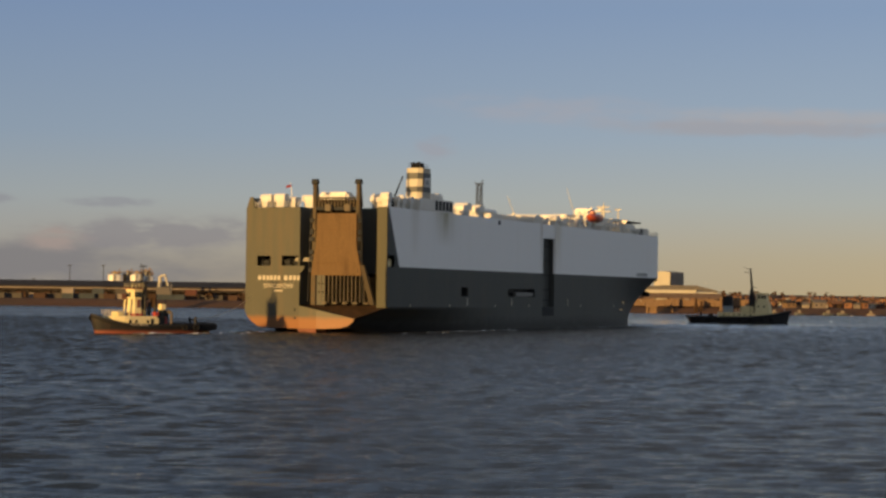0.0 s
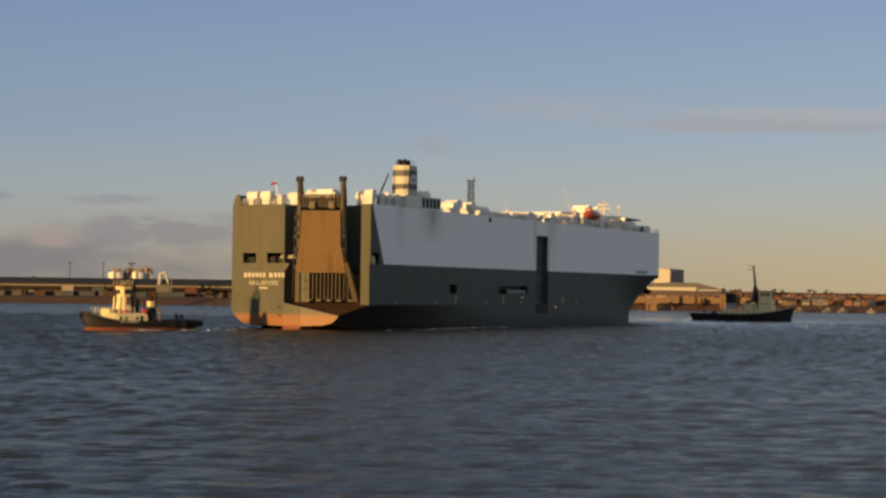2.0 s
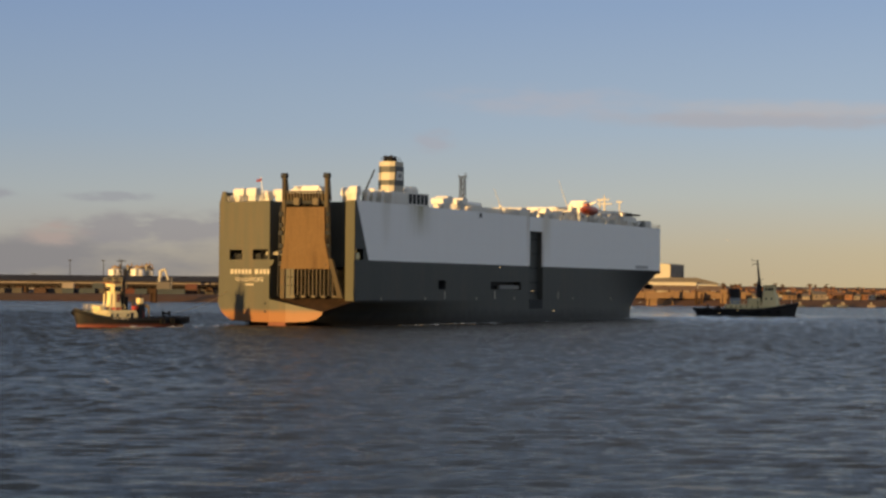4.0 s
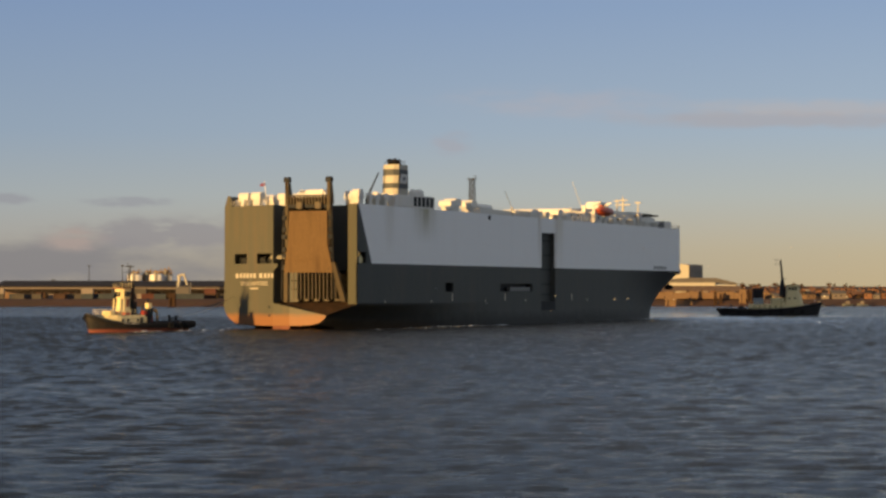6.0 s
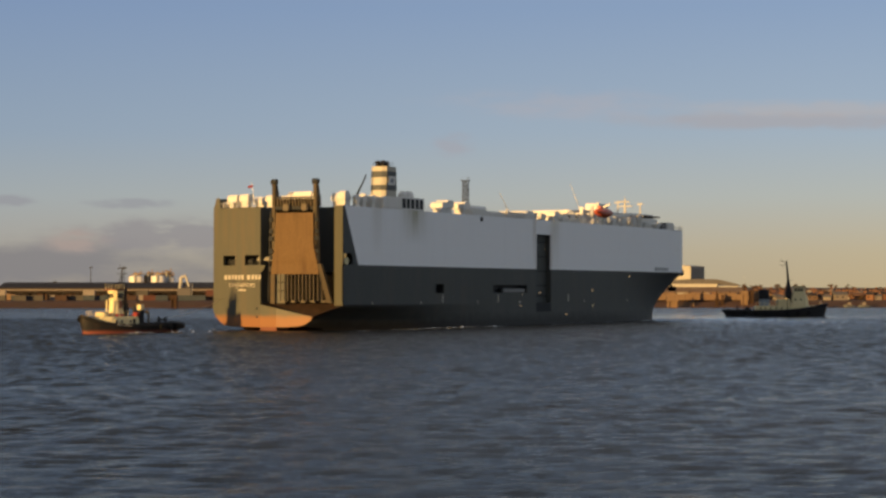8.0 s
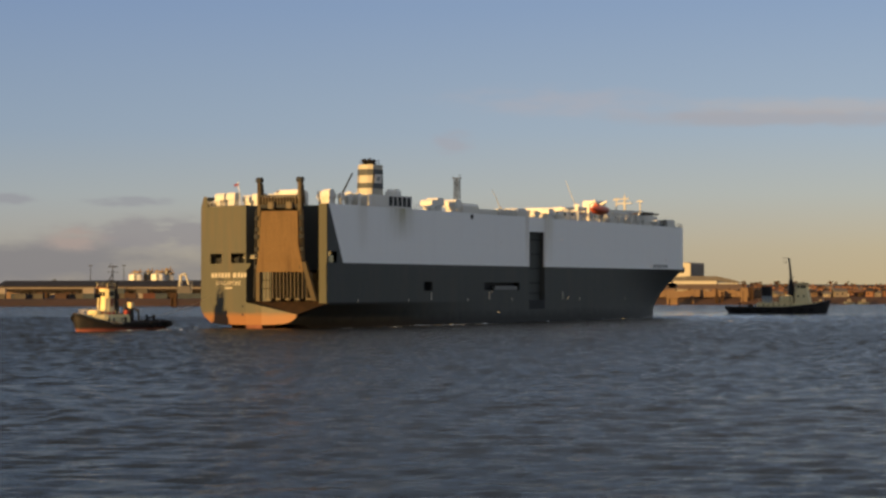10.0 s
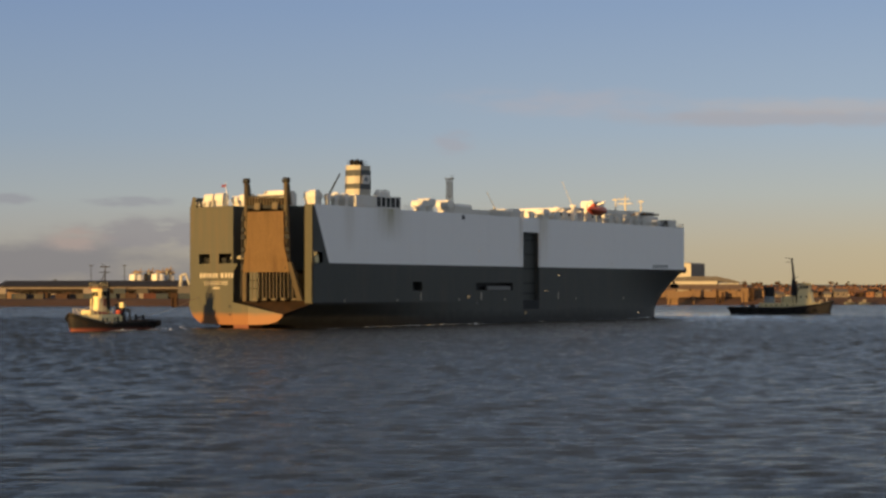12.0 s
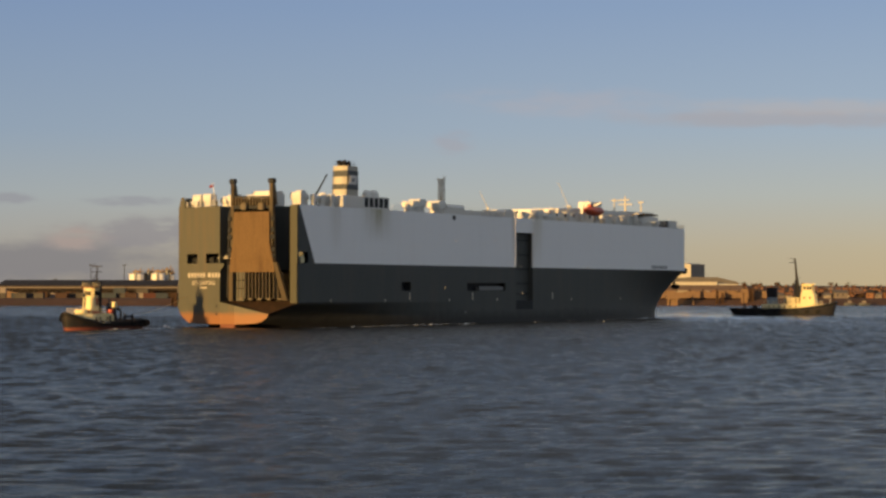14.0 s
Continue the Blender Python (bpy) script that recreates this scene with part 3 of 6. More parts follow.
    for i in range(5):
        bm = bmesh.new()
        x = 2.2 + i * 2.3
        box(bm, x - 0.55, x + 0.55, 0.9, 1.5, 5.8, 6.25, 0.12)
        part("hinge", bm, PALE_STEEL, ramp)
    # black sheet put in for the recess's shade behind the grating
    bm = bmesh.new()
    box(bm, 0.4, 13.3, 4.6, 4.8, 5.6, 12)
    part("inner_door", bm, SHADE_BLACK, ramp)
    for z in (14.2, 17.36, 20.8):
        bm = bmesh.new()
        box(bm, 0.3, 9.6, 0.74, 0.86, z - 0.06, z + 0.06)
        part("stiffener", bm, RAMP_RUST, ramp)
    for x0 in (-1.2, 8.6):
        bm = bmesh.new()
        box(bm, x0 + 0.3, x0 + 1.05, 1.5, 2.4, 11.5, 30.0, 0.1)
        slab(bm, [(1.5, 25.4), (3.6, 25.4), (2.9, 29.6), (1.5, 29.9)], 0, x0 + 0.35, x0 + 0.9)
        part("hoist_post", bm, FRAME_PAINT, ramp, "tall weathered hoisting post")
        bm = bmesh.new()
        tube(bm, (x0 + 0.1, 1.9, 30.35), (x0 + 1.25, 1.9, 30.35), 0.6, n=14)
        box(bm, x0 - 0.05, x0 + 1.4, 1.5, 2.3, 30.0, 30.5, 0.1)
        part("hoist_sheave", bm, DARK, ramp)
    bm = bmesh.new()
    box(bm, -0.2, 9.8, 1.55, 1.9, 27.0, 27.3)
    box(bm, -0.2, 9.8, 1.55, 2.4, 24.7, 25.3)
    part("top_beam", bm, DARK, ramp)
    # black sheet put in for the shade behind the top slats
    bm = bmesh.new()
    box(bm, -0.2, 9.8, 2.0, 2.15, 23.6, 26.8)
    part("top_screen", bm, SHADE_BLACK, ramp)
    for i in range(13):
        bm = bmesh.new()
        x = 0.3 + i * 0.72
        box(bm, x, x + 0.3, 1.5, 1.9, 25.3, 27.0)
        part("top_slat", bm, FRAME_PAINT, ramp)
    for x in (2.2, 6.6):
        bm = bmesh.new()
        box(bm, x, x + 1.4, 0.6, 1.4, 24.4, 25.8, 0.15)
        part("sheave_block", bm, PALE_STEEL, ramp)
    # brackets and hanging gear up both edges of the ramp
    for x, sgn in ((-0.9, -1), (9.9, 1)):
        for z in (12.6, 14.9, 16.2, 18.8, 20.3, 22.6):
            bm = bmesh.new()
            w = 0.35 + 0.25 * ((z * 7) % 1)
            box(bm, x - w, x + w, 1.1, 1.6, z - 0.45, z + 0.45, 0.08)
            part("bracket", bm, DARK, ramp)
        bm = bmesh.new()
        tube(bm, (x + sgn * 0.7, 1.4, 6.2), (x + sgn * 0.2, 1.4, 24.4), 0.12, n=6)
        part("hoist_wire", bm, BLACK, ramp)
    bm = bmesh.new()   # flange at the edge of the recess
    slab(bm, [(-3.4, 13.4), (-2.3, 13.4), (-2.6, 12.7), (-3.4, 11.8)], 1, 0.02, 0.3)
    part("recess_flange", bm, HULL, ship)
    bm = bmesh.new()   # pale pipes across the recess
    tube(bm, (-5.0, 1.2, 14.6), (-0.9, 1.2, 14.5), 0.16, n=8)
    tube(bm, (-5.0, 1.5, 15.0), (-0.9, 1.5, 14.9), 0.12, n=8)
    part("mooring_pipe", bm, SOOTY, ship)
    # writing on the transom: the name as plain bars, the home port in letters
    widths = (1.0, 0.9, 0.8, 0.9, 0.8, 0.9, 0, 1.2, 0.9, 0.9, 0.8)
    x = -12.9
    for w in widths:
        if w:
            bm = bmesh.new()
            box(bm, x, x + w * 0.66, -0.03, -0.004, 10.5, 11.45)
            part("name_bar", bm, LETTER, ship)
        x += w * 0.93 + 0.08 if w else 0.6
    cu = bpy.data.curves.new("lettering", "FONT")
    cu.body, cu.size, cu.extrude, cu.align_x, cu.space_character = "SINGAPORE", 1.25, 0.02, "CENTER", 1.05
    text = new("lettering", cu)
    text.matrix_basis = pose(-8.2, -0.03, 8.95, 90, 0, 0)
    me = bpy.data.meshes.new_from_object(text.evaluated_get(bpy.context.evaluated_depsgraph_get()))
    bpy.data.objects.remove(text)
    me.materials.append(LETTER)
    port_name = new("home_port_lettering", me)
    port_name.matrix_basis = pose(-8.2, -0.03, 8.95, 90, 0, 0)
    port_name.parent = ship
    bm = bmesh.new()
    box(bm, -9.2, -7.2, -0.03, -0.004, 8.2, 8.5)
    part("number_bar", bm, LETTER, ship)
    # recesses in the side
    bm = bmesh.new()
    box(bm, HALF - 1.5, HALF - 1.3, slot[0], slot[1], slot[2], slot[3])
    part("side_ramp_door", bm, HULL_SHADED, ship, "dark side ramp door deep in its slot")
    for y0, y1 in ((slot[0] - 0.25, slot[0]), (slot[1], slot[1] + 0.25)):
        bm = bmesh.new()
        box(bm, HALF - 2.4, HALF - 0.36, y0, y1, slot[2], slot[3])
        part("slot_wall", bm, HULL_SHADED, ship)
    bm = bmesh.new()
    box(bm, HALF - 2.4, HALF - 0.36, slot[0], slot[1], slot[3], slot[3] + 0.25)
    part("slot_lintel", bm, HULL_SHADED, ship)
    bm = bmesh.new()
    box(bm, HALF - 2.4, HALF - 0.36, slot[0], slot[1], slot[2] - 0.25, slot[2])
    part("slot_floor", bm, HULL_SHADED, ship)
    bm = bmesh.new()
    b0, b1 = half_breadth(95, 3.2, 1), half_breadth(95, 5.3, 1)
    slab(bm, [(b0 + 0.04, 3.2), (b1 + 0.05, 5.4), (b1 - 0.3, 5.4), (b0 - 0.3, 3.2)], 1, slot[0] + 0.1, slot[1] - 0.1)
    part("slot_foot", bm, DARK, ship)
    for z in (7.0, 9.5, 13.0, 16.5, 20.0):
        bm = bmesh.new()
        box(bm, HALF - 1.3, HALF - 1.1, slot[0] + 0.3, slot[1] - 0.3, z - 0.15, z + 0.15)
        part("door_stiffener", bm, BLACK, ship)
    for y in (slot[0] - 0.35, slot[1] + 0.6):
        bm = bmesh.new()
        box(bm, HALF, HALF + 0.18, y - 0.15, y + 0.15, LINE + 0.2, DECK)
        part("guide_rail", bm, WHITE_SIDE, ship)
    for h in (gang, door):
        bm = bmesh.new()
        box(bm, HALF - 1.9, HALF - 1.7, h[0] - 0.2, h[1] + 0.2, h[2] - 0.2, h[3] + 0.2)
        box(bm, HALF - 1.7, HALF - 0.36, h[0] - 0.25, h[0], h[2], h[3])
        box(bm, HALF - 1.7, HALF - 0.36, h[1], h[1] + 0.25, h[2], h[3])
        box(bm, HALF - 1.7, HALF - 0.36, h[0], h[1], h[3], h[3] + 0.2)
        box(bm, HALF - 1.7, HALF - 0.36, h[0], h[1], h[2] - 0.2, h[2])
        part("recess_lining", bm, BLACK if h == gang else DARK, ship)
    bm = bmesh.new()
    box(bm, HALF - 1.2, HALF - 0.3, 74.0, 85.6, 7.85, 8.75, 0.1)
    part("gangway", bm, STEEL, ship, "grey accommodation ladder stowed in its recess")
    for y, z0 in ((43.0, 5.6), (70.5, 5.6), (110.0, 5.6)):
        bm = bmesh.new()
        box(bm, HALF, HALF + 0.06, y - 0.2, y + 0.2, z0, z0 + 1.7)
        part("draught_mark", bm, LETTER, ship)
    for y in (12.0, 33.0, 60.0, 82.0, 120.0, 150.0):
        bm = bmesh.new()
        b = half_breadth(y, 5.7, 1)
        box(bm, b, b + 0.05, y - 0.2, y + 0.2, 5.4, 5.9)
        part("tug_mark", bm, LETTER, ship)
    # raised bulwark on the port quarter
    bm = bmesh.new()
    slab(bm, [(0.5, DECK), (14.0, DECK), (14.0, DECK + 2.2), (2.6, DECK + 2.2)], 0, -16.05, -15.85)
    part("quarter_bulwark", bm, HULL, ship)
    bm = bmesh.new()
    slab(bm, [(-16.02, DECK), (-15.3, DECK + 2.2), (-14.5, DECK + 2.2), (-14.2, DECK)], 1, 0.22, 0.4)
    part("corner_bulwark", bm, HULL, ship)
    # draught figures as bars beside the sill, and on the flat of the bow
    for z in (2.6, 4.3):
        bm = bmesh.new()
        box(bm, -4.5, -4.1, -0.03, -0.004, z, z + 0.5)
        part("draught_mark", bm, DARK, ship)
    for i in range(9):
        bm = bmesh.new()
        box(bm, HALF + 0.004, HALF + 0.03, 167.6 + i * 1.15, 168.4 + i * 1.15, LINE + 0.35, LINE + 1.25)
        part("name_bar", bm, GREY_BADGE, ship)
    # a closed chock under the deck edge
    bm = bmesh.new()
    box(bm, HALF - 0.1, HALF + 0.08, 61.4, 62.7, DECK - 1.35, DECK - 0.35, 0.05)
    part("chock", bm, DARK, ship)
    # rudder trunk under the counter
    bm = bmesh.new()
    box(bm, -4.2, -0.2, 1.0, 6.0, -2.0, 0.85, 0.15)
    part("rudder_head", bm, DECK_RED, ship)

    deck_gear(ship)
    sweep_stern(ship)
    return ship


# the stern in plan: x when drawn square, x as built, how far it is swept forward
STERN_PLAN = ((-17.0, -18.4, 3.8), (-16.1, -17.5, 3.3), (-3.4, -2.42, -1.7), (0.35, 1.73, -2.2), (9.33, 9.94, -1.0), (13.45, 13.25, 1.49), (16.1, 16.1, 0.0), (17.0, 17.0, 0.0))


def sweep_stern(ship):
    """Turns the port transom panel to the port quarter and the ramp to the starboard quarter."""
    xs, ups, fore = zip(*STERN_PLAN)
    for ob in ship.children_recursive:
        if ob.type != "MESH":
            continue
        if ob.parent == ship and ob.matrix_basis != Matrix.Identity(4):
            ob.data.transform(ob.matrix_basis)
            ob.matrix_basis = Matrix.Identity(4)
        for v in ob.data.vertices:
            x, y, _ = v.co
            if y < 35:
                f = min(1.0, (35 - y) / 30)
                v.co.x += (float(np.interp(x, xs, ups)) - x) * f
                v.co.y += float(np.interp(x, xs, fore)) * f
        ob.data.update()


def vent_cowl(ship, x, y, w, d, h, mat=None, name="deck_ventilator"):
    """A square trunk with an overhanging rounded hood, mouth aft."""
    bm = bmesh.new()
    box(bm, x - w * 0.36, x + w * 0.36, y - d * 0.36, y + d * 0.36, DECK, DECK + h * 0.62)
    hood = [(y - d * 0.5, DECK + h * 0.5), (y + d * 0.5, DECK + h * 0.5), (y + d * 0.5, DECK + h * 0.85), (y + d * 0.33, DECK + h), (y - d * 0.33, DECK + h), (y - d * 0.5, DECK + h * 0.85)]
    slab(bm, [(p[0], p[1]) for p in hood], 0, x - w / 2, x + w / 2)
    return part(name, bm, mat or WHITE, ship)


def deck_gear(ship):
    # ventilators on the stern and along the deck
    for x, y, w, d, h in ((-13.0, 4.0, 2.6, 2.2, 2.9), (-9.6, 3.6, 2.4, 2.2, 2.9), (-4.2, 6.0, 2.8, 2.2, 2.6), (-11.2, 12.0, 2.6, 2.6, 2.6), (-14.0, 16, 2.4, 3.0, 3.0),
                          (14.2, 3.0, 2.0, 2.0, 3.0), (11.6, 6.0, 1.5, 1.5, 2.2), (14.6, 10.0, 1.6, 1.8, 2.2), (12.9, 5.6, 1.6, 1.6, 2.6), (14.8, 7.0, 1.2, 1.4, 2.4), (10.4, 7.6, 1.8, 1.8, 2.9), (14.9, 13.6, 1.2, 1.6, 2.6), (9.0, 9.6, 1.7, 1.7, 2.6), (-9.0, 20, 3, 3, 2.6)):
        vent_cowl(ship, x, y, w, d, h)
    # round mushroom ventilators
    for x, y, r, h in ((13.2, 12.5, 0.9, 3.0), (13.0, 30.2, 1.0, 4.2), (13.0, 33.0, 1.1, 4.3), (10.5, 26, 1.0, 3.4), (-14.5, 3.2, 0.6, 1.6), (-12.6, 2.4, 0.5, 1.5)):
        bm = bmesh.new()
        tube(bm, (x, y, DECK), (x, y, DECK + h * 0.6), r * 0.6, n=14)
        tube(bm, (x, y, DECK + h * 0.6), (x, y, DECK + h * 0.85), r, n=14)
        tube(bm, (x, y, DECK + h * 0.85), (x, y, DECK + h), r, r * 0.5, n=14)
        part("mushroom_vent", bm, WHITE, ship)
    # white store behind the hoist
    bm = bmesh.new()
    box(bm, -6.4, 0.4, 14.0, 18.0, DECK, DECK + 3.7, 0.5)
    box(bm, -8.4, -6.4, 14.5, 17.5, DECK, DECK + 3.0, 0.3)
    part("deck_store", bm, WHITE, ship, "white rounded deck store")
    # ensign
    bm = bmesh.new()
    tube(bm, (-5.6, 1.0, DECK), (-5.9, 0.4, DECK + 4.9), 0.07, n=6)
    part("ensign_staff", bm, WHITE, ship)
    bm = bmesh.new()
    slab(bm, [(-5.7, DECK + 4.6), (-6.1, DECK + 4.45), (-6.6, DECK + 4.5), (-7.0, DECK + 4.3), (-6.95, DECK + 3.85), (-6.5, DECK + 4.0), (-6.1, DECK + 3.95), (-5.75, DECK + 4.05)], 1, 0.38, 0.44)
    part("ensign", bm, FLAG, ship, "small red ensign")
    # the funnel casing on the starboard side
    fx0, fx1, fy0, fy1 = 11.2, 15.9, 17.2, 24.4
    bm = bmesh.new()
    box(bm, fx0 - 0.6, fx1, fy0 - 0.8, fy1 + 0.6, DECK, DECK + 2.6, 0.25)
    part("funnel_house", bm, WHITE, ship)
    funnel = new("funnel")
    funnel.parent = ship
    tagged(funnel, "white funnel with two dark bands and a badge")

    def ring(z, grow=0.0, taper=0.0):
        x0, x1, y0, y1 = fx0 + 0.5 - grow, fx1 - 0.4 + grow, fy0 + 0.2 + taper - grow, fy1 - 0.3 + grow - taper * 0.3
        c = 0.9
        return [(x0 + c, y0, z), (x1 - c, y0, z), (x1, y0 + c, z), (x1, y1 - c, z), (x1 - c, y1, z), (x0 + c, y1, z), (x0, y1 - c, z), (x0, y0 + c, z)]

    for z0, z1, mat, name, g in ((DECK + 2.6, DECK + 3.9, SOOTY, "casing", 0.0), (DECK + 3.9, DECK + 5.0, BLUE, "dark_band", 0.02), (DECK + 5.0, DECK + 6.6, SOOTY, "casing", 0.0),
                                 (DECK + 6.6, DECK + 7.9, BLUE, "dark_band", 0.02), (DECK + 7.9, DECK + 8.9, SOOTY, "casing", 0.0)):
        bm = bmesh.new()
        loft(bm, [ring(z0, g, (z0 - DECK) * 0.08), ring(z1, g, (z1 - DECK) * 0.08)])
        part(name, bm, mat, funnel)
    bm = bmesh.new()
    slab(bm, [(18.7, DECK + 3.95), (23.1, DECK + 3.95), (23.0, DECK + 7.85), (19.0, DECK + 7.85)], 0, fx1 - 0.39, fx1 - 0.33)
    part("side_panel", bm, BLUE, funnel)
    bm = bmesh.new()
    slab(bm, [(19.3, DECK + 5.0), (22.3, DECK + 5.0), (22.7, DECK + 6.9), (19.8, DECK + 6.9)], 0, fx1 - 0.33, fx1 - 0.27)
    part("badge_field", bm, WHITE, funnel)
    bm = bmesh.new()
    slab(bm, [(20.2, DECK + 5.5), (21.6, DECK + 5.5), (21.9, DECK + 6.4), (20.5, DECK + 6.4)], 0, fx1 - 0.27, fx1 - 0.22)
    part("badge_mark", bm, GREY_BADGE, funnel)
    bm = bmesh.new()
    rail(bm, (12.3, 18.6, DECK + 8.9), (15.0, 18.6, DECK + 8.9), height=0.9, gap=0.9, bars=2)
    rail(bm, (15.0, 18.6, DECK + 8.9), (15.0, 22.4, DECK + 8.9), height=0.9, gap=0.9, bars=2)
    part("funnel_rail", bm, DARK, funnel)
    for x, y, r, lean in ((13.0, 19.6, 0.5, 0.6), (13.9, 20.4, 0.6, 0.8), (14.3, 21.4, 0.4, 0.5), (13.2, 21.2, 0.4, 0.5)):
        bm = bmesh.new()
        tube(bm, (x, y, DECK + 8.8), (x, y - lean, DECK + 10.0), r, n=12)
        part("exhaust_pipe", bm, BLACK, funnel)
    # provisions crane beside the funnel
    bm = bmesh.new()
    tube(bm, (12.0, 11.4, DECK), (12.0, 11.4, DECK + 2.4), 0.5, 0.4)
    tube(bm, (12.0, 11.4, DECK + 2.0), (12.0, 16.1, DECK + 7.0), 0.22, 0.14, n=6)
    tube(bm, (12.0, 12.0, DECK + 2.4), (12.0, 15.8, DECK + 7.0), 0.06, n=5)
    part("stores_crane", bm, DARK, ship)
    # louvred vent house
    bm = bmesh.new()
    box(bm, HALF - 3.2, HALF - 0.35, 24.7, 35.2, DECK, DECK + 2.7, 0.08)
    part("vent_house", bm, WHITE, ship)
    for i in range(5):
        bm = bmesh.new()
        y = 25.3 + i * 1.95
        box(bm, HALF - 0.36, HALF - 0.3, y, y + 1.4, DECK + 0.35, DECK + 2.4)
        part("louvre", bm, DARK, ship)
    # mooring and cargo vent groups amidships
    for x, y, w, d, h in ((10.0, 53.0, 3.0, 3.0, 2.8), (9.0, 57.5, 3, 3.4, 3.4), (8.0, 67.5, 3.4, 3.0, 3.4), (13.5, 47, 1.4, 2, 1.2), (-3, 55, 3, 4, 2.2), (-8, 64, 3, 4, 2.2)):
        vent_cowl(ship, x, y, w, d, h)
    for x, y, l in ((8.0, 71.0, 8.0),):
        bm = bmesh.new()
        tube(bm, (x, y, DECK + 2.0), (x, y + l, DECK + 2.0), 0.9, n=14)
        for k in (0.2, 0.8):
            box(bm, x - 0.6, x + 0.6, y + l * k - 0.4, y + l * k + 0.4, DECK, DECK + 1.5)
        part("ventilation_trunk", bm, WHITE, ship)
    # lattice mast
    mx, my = 8.0, 69.8
    bm = bmesh.new()
    top = DECK + 8.6
    for dx in (-0.6, 0.6):
        for dy in (-0.6, 0.6):
            tube(bm, (mx + dx, my + dy, DECK), (mx + dx * 0.8, my + dy * 0.8, top), 0.1, n=6)
    for i in range(6):
        z0, z1 = DECK + 0.4 + i * 1.35, DECK + 1.75 + i * 1.35
        for (ax, ay), (bx, by) in (((-1, -1), (1, -1)), ((1, -1), (1, 1)), ((1, 1), (-1, 1)), ((-1, 1), (-1, -1))):
            tube(bm, (mx + ax * 0.55, my + ay * 0.55, z0), (mx + bx * 0.55, my + by * 0.55, z1), 0.07, n=5)
            tube(bm, (mx + ax * 0.55, my + ay * 0.55, z1), (mx + bx * 0.55, my + by * 0.55, z1), 0.07, n=5)
    box(bm, mx - 1.0, mx + 1.0, my - 0.4, my + 0.4, top - 0.2, top + 0.05)
    for dx in (-0.9, 0.5, 0.9):
        tube(bm, (mx + dx, my, top), (mx + dx, my, top + 0.5 + 0.3 * (dx > 0)), 0.06, n=5)
    part("lattice_mast", bm, DARK, ship, "dark lattice signal mast")
    # short pillars of the covered walkway
    for i in range(6):
        bm = bmesh.new()
        y = 77.0 + i * 1.7
        box(bm, HALF - 1.2, HALF - 0.5, y, y + 0.75, DECK, DECK + 1.5, 0.1)
        part("walkway_pillar", bm, WHITE, ship)
    bm = bmesh.new()
    box(bm, HALF - 3.0, HALF - 1.25, 60.0, 87.0, DECK, DECK + 1.2, 0.15)
    part("pipe_casing", bm, WHITE, ship)
    # rails along the deck edge
    bm = bmesh.new()
    rail(bm, (HALF - 0.15, 36, DECK), (HALF - 0.15, 91, DECK))
    rail(bm, (HALF - 0.15, 101, DECK), (HALF - 0.15, 180, DECK))
    part("deck_rail", bm, WHITE, ship)
    bm = bmesh.new()
    rail(bm, (-15.4, 0.3, DECK), (-3.6, 0.3, DECK))
    part("stern_rail", bm, WHITE, ship)
    bm = bmesh.new()
    ys = [180 + 18.5 * (1 - (1 - i / 10) ** 2) for i in range(11)]
    pts = [(half_breadth(y, DECK, 1) - 0.15, y, DECK) for y in ys]
    for a, b in zip(pts, pts[1:]):
        rail(bm, a, b, gap=3.0)
    part("bow_rail", bm, WHITE, ship)
    # coaming beside the slot and a rounded locker
    bm = bmesh.new()
    slab(bm, [(86.0, DECK), (91.0, DECK), (91.0, DECK + 1.4), (90.2, DECK + 2.0), (87.4, DECK + 2.0), (86.4, DECK + 1.3)], 0, HALF - 3.0, HALF - 0.4)
    part("deck_locker", bm, WHITE, ship)
    for y in (93, 97):
        bm = bmesh.new()
        tube(bm, (HALF - 1, y, DECK), (HALF - 1, y, DECK + 1.4), 0.35)
        tube(bm, (HALF - 1, y, DECK + 1.4), (HALF - 1, y, DECK + 1.7), 0.6)
        part("bollard", bm, WHITE, ship)
    # the forward accommodation: low and long, with a wheelhouse and wings
    house = new("deckhouse")
    house.parent = ship
    tagged(house, "low white accommodation block with wheelhouse")
    bm = bmesh.new()
    slab(bm, [(112.0, DECK), (184.0, DECK), (184.0, DECK + 2.9), (172.0, DECK + 4.0), (134.0, DECK + 4.0), (124.0, DECK + 3.6), (123.6, DECK + 2.5), (112.0, DECK + 2.2)], 0, -10.0, 10.4)
    part("block", bm, WHITE, house)
    bm = bmesh.new()
    box(bm, 6.6, 10.3, 142.0, 149.0, DECK + 4.0, DECK + 6.0, 0.25)
    part("lift_house", bm, WHITE, house)
    bm = bmesh.new()
    box(bm, -15.6, 15.6, 164.0, 173.0, DECK + 3.0, DECK + 3.4, 0.1)
    part("bridge_wing", bm, FRAME_PAINT, house)
    bm = bmesh.new()
    box(bm, -9.4, 9.8, 166.0, 183.0, DECK + 3.42, DECK + 4.3, 0.2)
    part("wheelhouse", bm, WHITE, house)
    for i in range(10):
        bm = bmesh.new()
        y = 118 + i * 4.6
        box(bm, 10.41, 10.45, y, y + 1.1, DECK + 1.4, DECK + 2.2)
        part("window", bm, GLASS, house)
    for i in range(5):
        bm = bmesh.new()
        y = 170.6 + i * 2.2
        box(bm, 9.81, 9.85, y, y + 1.4, DECK + 3.6, DECK + 4.1)
        part("wheelhouse_window", bm, GLASS, house)
